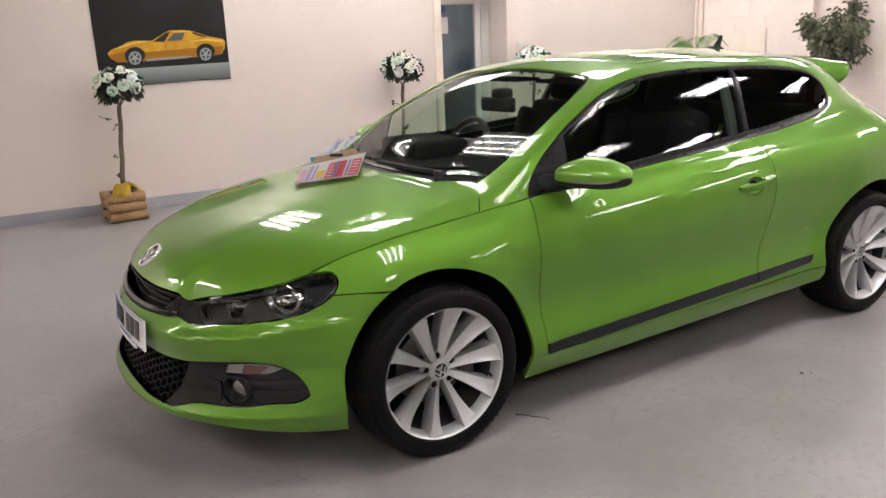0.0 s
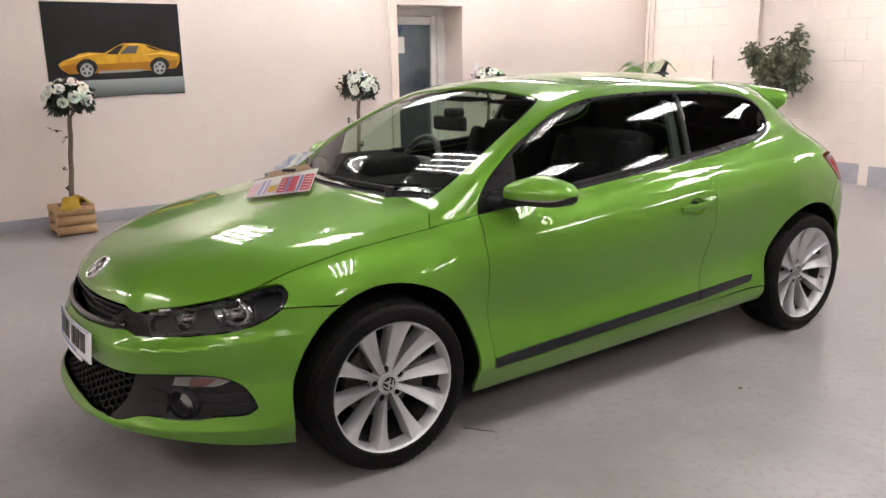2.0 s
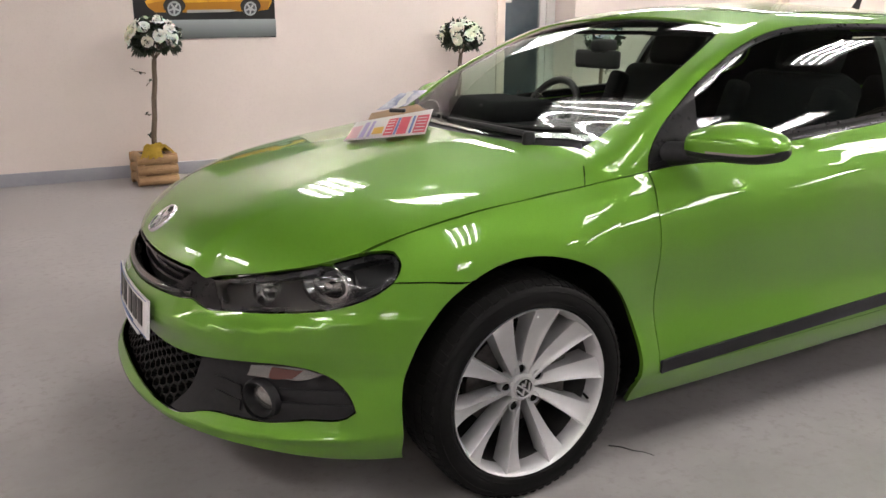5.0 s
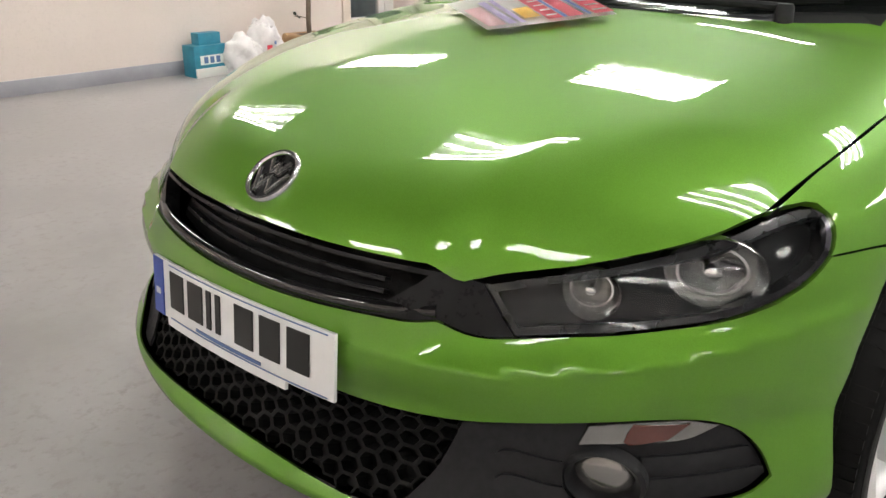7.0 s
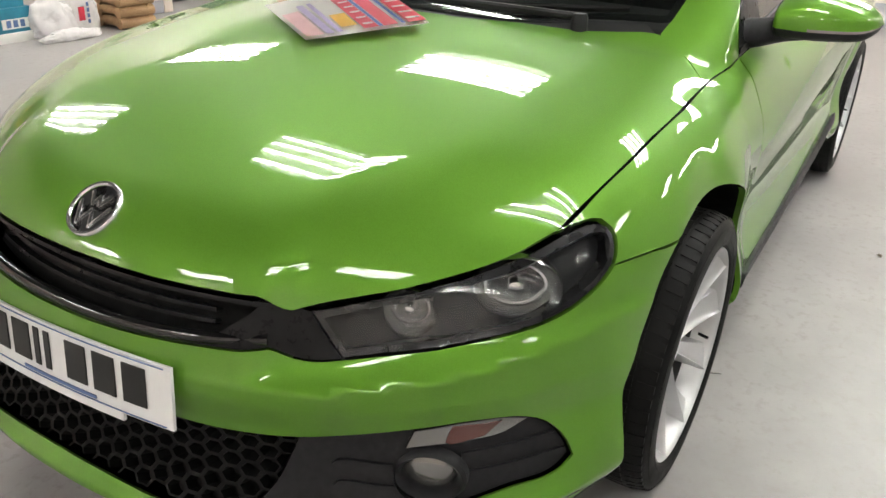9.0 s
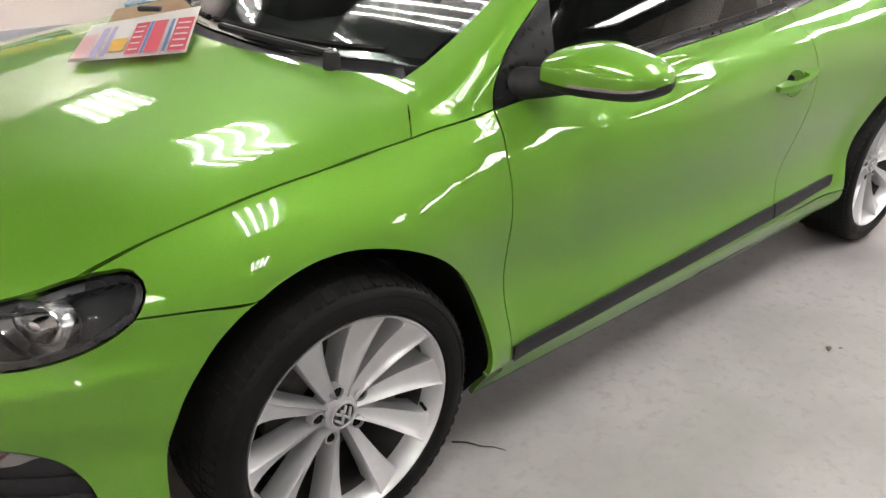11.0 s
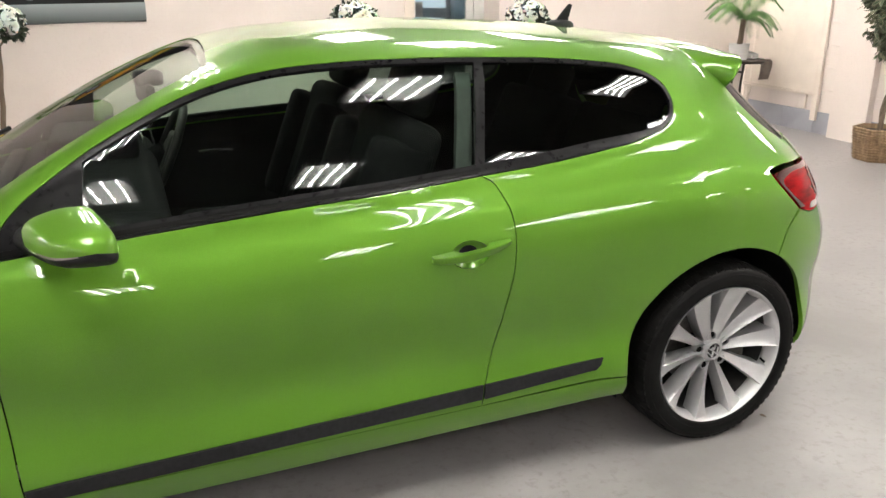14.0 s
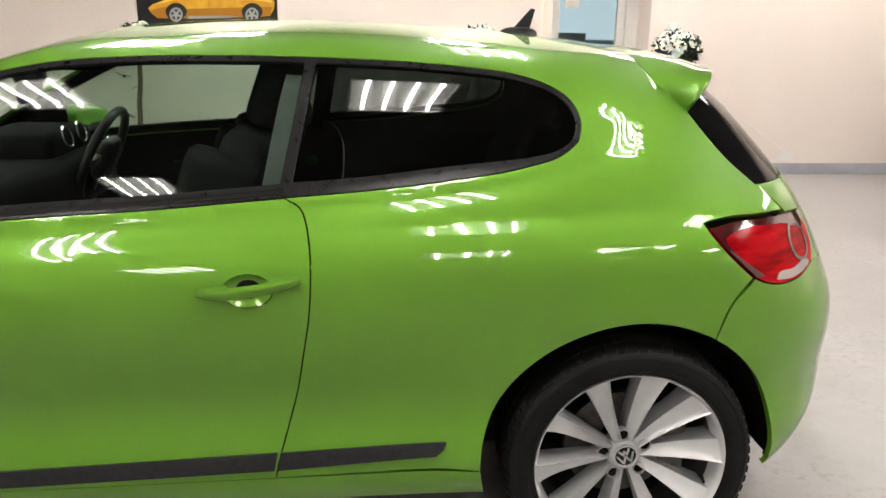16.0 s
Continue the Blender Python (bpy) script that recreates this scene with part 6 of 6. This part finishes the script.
def carton(at):
    ob = empty("carton", at, "teal and white printed product carton on the floor", "carton")
    part("body", box((.30, .16, .24), (0, 0, .12), .004), teal, ob)
    part("top_flap", box((.20, .10, .09), (.02, 0, .285), .004), teal, ob)
    part("white_band", box((.24, .004, .07), (.02, -.081, .13)), paper, ob)
    for k in range(3):
        part("bar", box((.035, .004, .05), (-.05 + .055 * k, -.084, .13)), ink_blue, ob)
    part("white_base", box((.30, .02, .07), (.0, -.088, .035), .004), paper, ob)
    return ob


carton((1.855, 4.60, 0)).rotation_euler = (0, 0, .05)
cloth_heap("plastic_sack", (2.13, 4.50, 0), (.17, .15, .20), plastic, "crumpled clear plastic sack on the floor", "bag", 1.0)
sack = cloth_heap("plastic_sack", (2.37, 4.53, 0), (.15, .14, .27), plastic, "white plastic sack with printed label", "bag", 7.0)
bm = box((.05, .004, .10), (-.045, -.137, .16))
part("red_label", bm, material("label_red", (.55, .03, .06), .5), sack)
for k in range(4):
    part("bar", box((.020, .004, .03), (.01, -.141, .10 + .042 * k)), ink_blue, sack)
sack2 = cloth_heap("plastic_sheet", (2.17, 4.33, 0), (.24, .07, .05), plastic, "folded clear plastic sheet on the floor", "plastic sheet", 4.0)

# debris on the floor
twig_bits = part("twig", tube([(.382, -.788, .004), (.41, -.815, .005), (.43, -.850, .004), (.452, -.872, .005), (.468, -.903, .004)], .0028, 6, taper=.001), ink)
tagged(twig_bits, "thin dark twig lying on the floor", "twig")

for px, py, turn, long in ((1.625, -1.205, .4, .030), (2.852, -.851, 1.9, .026), (1.655, -1.232, 2.2, .016)):
    bm = bmesh.new()
    rows = [[bm.verts.new((long * (u - .5), long * w * k, .003 + .004 * math.sin(3 * u + k))) for k in (-.3, 0, .3)] for u, w in ((0, .15), (.3, .9), (.65, 1), (1, .1))]
    for a, b in zip(rows, rows[1:]):
        for k in range(2):
            bm.faces.new((a[k], a[k + 1], b[k + 1], b[k]))
    bmesh.ops.solidify(bm, geom=bm.faces[:], thickness=.001)
    crumb = part("leaf_scrap", bm, bark)
    crumb.matrix_world = Matrix.Translation((px, py, 0)) @ Matrix.Rotation(turn, 4, "Z")
    tagged(crumb, "small dry brown leaf scrap on the floor", "leaf scrap")

# ---- papers on the bonnet ----
def slab(name, corners, thick, mat, parent=None, label="", category="", n=8, sag=0.0):
    bl, br, tr, tl = (Vector(c) for c in corners)
    bm = bmesh.new()
    nrm = (br - bl).cross(tl - bl).normalized()
    rows = []
    for i in range(n + 1):
        v = i / n
        rows.append([bm.verts.new((bl.lerp(br, u)).lerp(tl.lerp(tr, u), v) + nrm * sag * math.sin(math.pi * u) * math.sin(math.pi * v)) for u in np.linspace(0, 1, n + 1)])
    for p, q in zip(rows, rows[1:]):
        for k in range(n):
            bm.faces.new((p[k], p[k + 1], q[k + 1], q[k]))
    bmesh.ops.solidify(bm, geom=bm.faces[:], thickness=thick)
    ob = part(name, bm, mat, parent)
    if category:
        tagged(ob, label, category)
    return ob


BL, BR, TR, TL = Vector((-.163, .040, .903)), Vector((.052, -.155, .938)), Vector((.250, .162, .984)), Vector((-.002, .312, .931))
price = slab("price_sheet", (BL, BR, TR, TL), .003, paper, None, "white price sheet with red and blue bands on the bonnet", "paper sheet", sag=.006)
up = (BR - BL).cross(TL - BL).normalized()


def on_sheet(u0, u1, v0, v1, mat, k=1, name="band"):
    def at(u, v):
        return BL.lerp(BR, u).lerp(TL.lerp(TR, u), v) + up * (.0045 + .001 * k + .006 * math.sin(math.pi * u) * math.sin(math.pi * v))
    slab(name, (at(u0, v0), at(u1, v0), at(u1, v1), at(u0, v1)), .0006, mat, price, n=4)


red_ink = material("red_ink", (.62, .04, .08), .5)
lilac = material("lilac_ink", (.45, .38, .60), .5)
pink = material("pink_ink", (.75, .50, .52), .5)
amber = material("amber_ink", (.72, .45, .03), .5)
blue_ink = material("bright_blue_ink", (.10, .20, .50), .5)
on_sheet(.02, .16, .02, .60, pink)
on_sheet(.18, .24, .02, .72, lilac)
on_sheet(.27, .31, .02, .72, lilac)
on_sheet(.33, .46, .10, .36, amber)
for k, (a, b) in enumerate(((.48, .60), (.64, .76), (.84, .99))):
    on_sheet(a, b, .02, .70, red_ink)
for a in (.605, .79):
    on_sheet(a, a + .03, .02, .70, blue_ink)
for k in range(5):
    on_sheet(.86, .97, .08 + .12 * k, .11 + .12 * k, paper, 2, "bar")
    on_sheet(.50, .58, .08 + .12 * k, .11 + .12 * k, paper, 2, "bar")
fob = part("key_fob", box((.062, .026, .014), bevel=.006, m=Matrix.Translation((.128, .222, .978)) @ Matrix.Rotation(radians(-38), 4, "Z"), segments=3), ink)
tagged(fob, "black car key fob on the price sheet", "key")
cardboard = mottle(material("brown_card", (.42, .28, .16), .8), ((.38, .25, .14), (.47, .32, .19)), 10)
slab("brown_card", ((.02, .270, .932), (.225, .140, .972), (.268, .334, .986), (.105, .415, .950)), .004, cardboard, None, "plain brown cardboard sheet behind the price sheet", "cardboard", sag=.004)
leaflet_a = mottle(material("leaflet_print", (.35, .38, .55), .4), ((.20, .24, .42), (.72, .72, .76)), 9, low=.4, high=.6)
for k, (dx, dy, dz) in enumerate(((0, 0, 0), (.030, -.022, .007), (.052, -.035, .012))):
    c = [Vector((.135 + dx, .440 + dy, .957 + dz)), Vector((.170 + dx, .375 + dy, .968 + dz)), Vector((.300 + dx * .8, .420 + dy, 1.022 + dz)), Vector((.265 + dx * .8, .485 + dy, 1.018 + dz))]
    slab("leaflet", c, .002, leaflet_a if k != 1 else paper, None, "folded blue and white leaflet propped against the windscreen", "leaflet", sag=.006)

# ---- block wall at the end of the room, with its pilasters and band ----
block_paint = mottle(material("painted_block", (.72, .637, .594), .65), ((.70, .62, .578), (.74, .655, .61), (.68, .60, .558)), 2.0, rough=(.55, .75), fine=70, relief=.002, fine_relief=.0012)
band_paint = grey_band
COURSE, LONG = .2275, .45
PIERS = ((2.91, 3.36), (-6.0, 1.50))


def block_mesh(name, length, high, mat):
    bm = box((.03, length - .0008, high - .002), bevel=.0022, segments=1)
    me = bpy.data.meshes.new(name)
    bm.to_mesh(me)
    bm.free()
    me.materials.append(mat)
    return me


whole = block_mesh("block", LONG, COURSE, block_paint)
part_block = block_mesh("block", LONG / 2, COURSE, block_paint)
low_block = block_mesh("block", LONG, COURSE, band_paint)
low_part = block_mesh("block", LONG / 2, COURSE, band_paint)
for row in range(13):
    y = BACK - .002
    first = row % 2 == 0
    while y > -.9:
        length = LONG / 2 if first else LONG
        first = False
        mid = y - length / 2
        proud = any(a - .01 < y - length and y < b + .01 for a, b in PIERS)
        me = (low_part if length < LONG else low_block) if row == 0 else (part_block if length < LONG else whole)
        b = new("block", me)
        b.parent = east
        b.location = (RIGHT - .009 - (.10 if proud else 0), mid, COURSE * (row + .5))
        y -= length
for a, b in PIERS:
    setting("pilaster", box((.10, b - a, CEILING), (RIGHT - .05, (a + b) / 2, CEILING / 2)), block_paint, "cream painted block pilaster", "pilaster")

# boarded hatch and pipes on that wall
hatch = empty("wall_board", (RIGHT - .03, 4.17, 0), "cream painted board on battens fixed to the block wall", "board")
part("board", box((.018, 1.13, .965), (-.02, 0, .90), .003), cream_trim, hatch)
part("batten", box((.035, .07, 1.24), (-.022, -.56, .755), .004), cream_trim, hatch)
part("batten", box((.035, .06, .30), (-.012, .48, .27), .004), cream_trim, hatch)
part("rail", box((.03, 1.10, .03), (-.03, 0, .405), .004), cream_trim, hatch)
part("bracket", box((.02, .02, .15), (-.012, -.42, .32), .003), cream_trim, hatch)
for k, (y, r) in enumerate(((4.70, .022), (4.60, .016))):
    p = part("wall_pipe", tube([(RIGHT - .05, y, .3 if k else .0), (RIGHT - .05, y, 1.4), (RIGHT - .05, y, CEILING)], r, 10), cream_trim)
    tagged(p, "cream painted pipe running up the corner", "pipe")
short = part("wall_conduit", tube([(RIGHT - .04, 3.58, 1.24), (RIGHT - .04, 3.58, 1.44)], .005, 8), grey_band)
tagged(short, "short grey conduit on the block wall", "conduit")
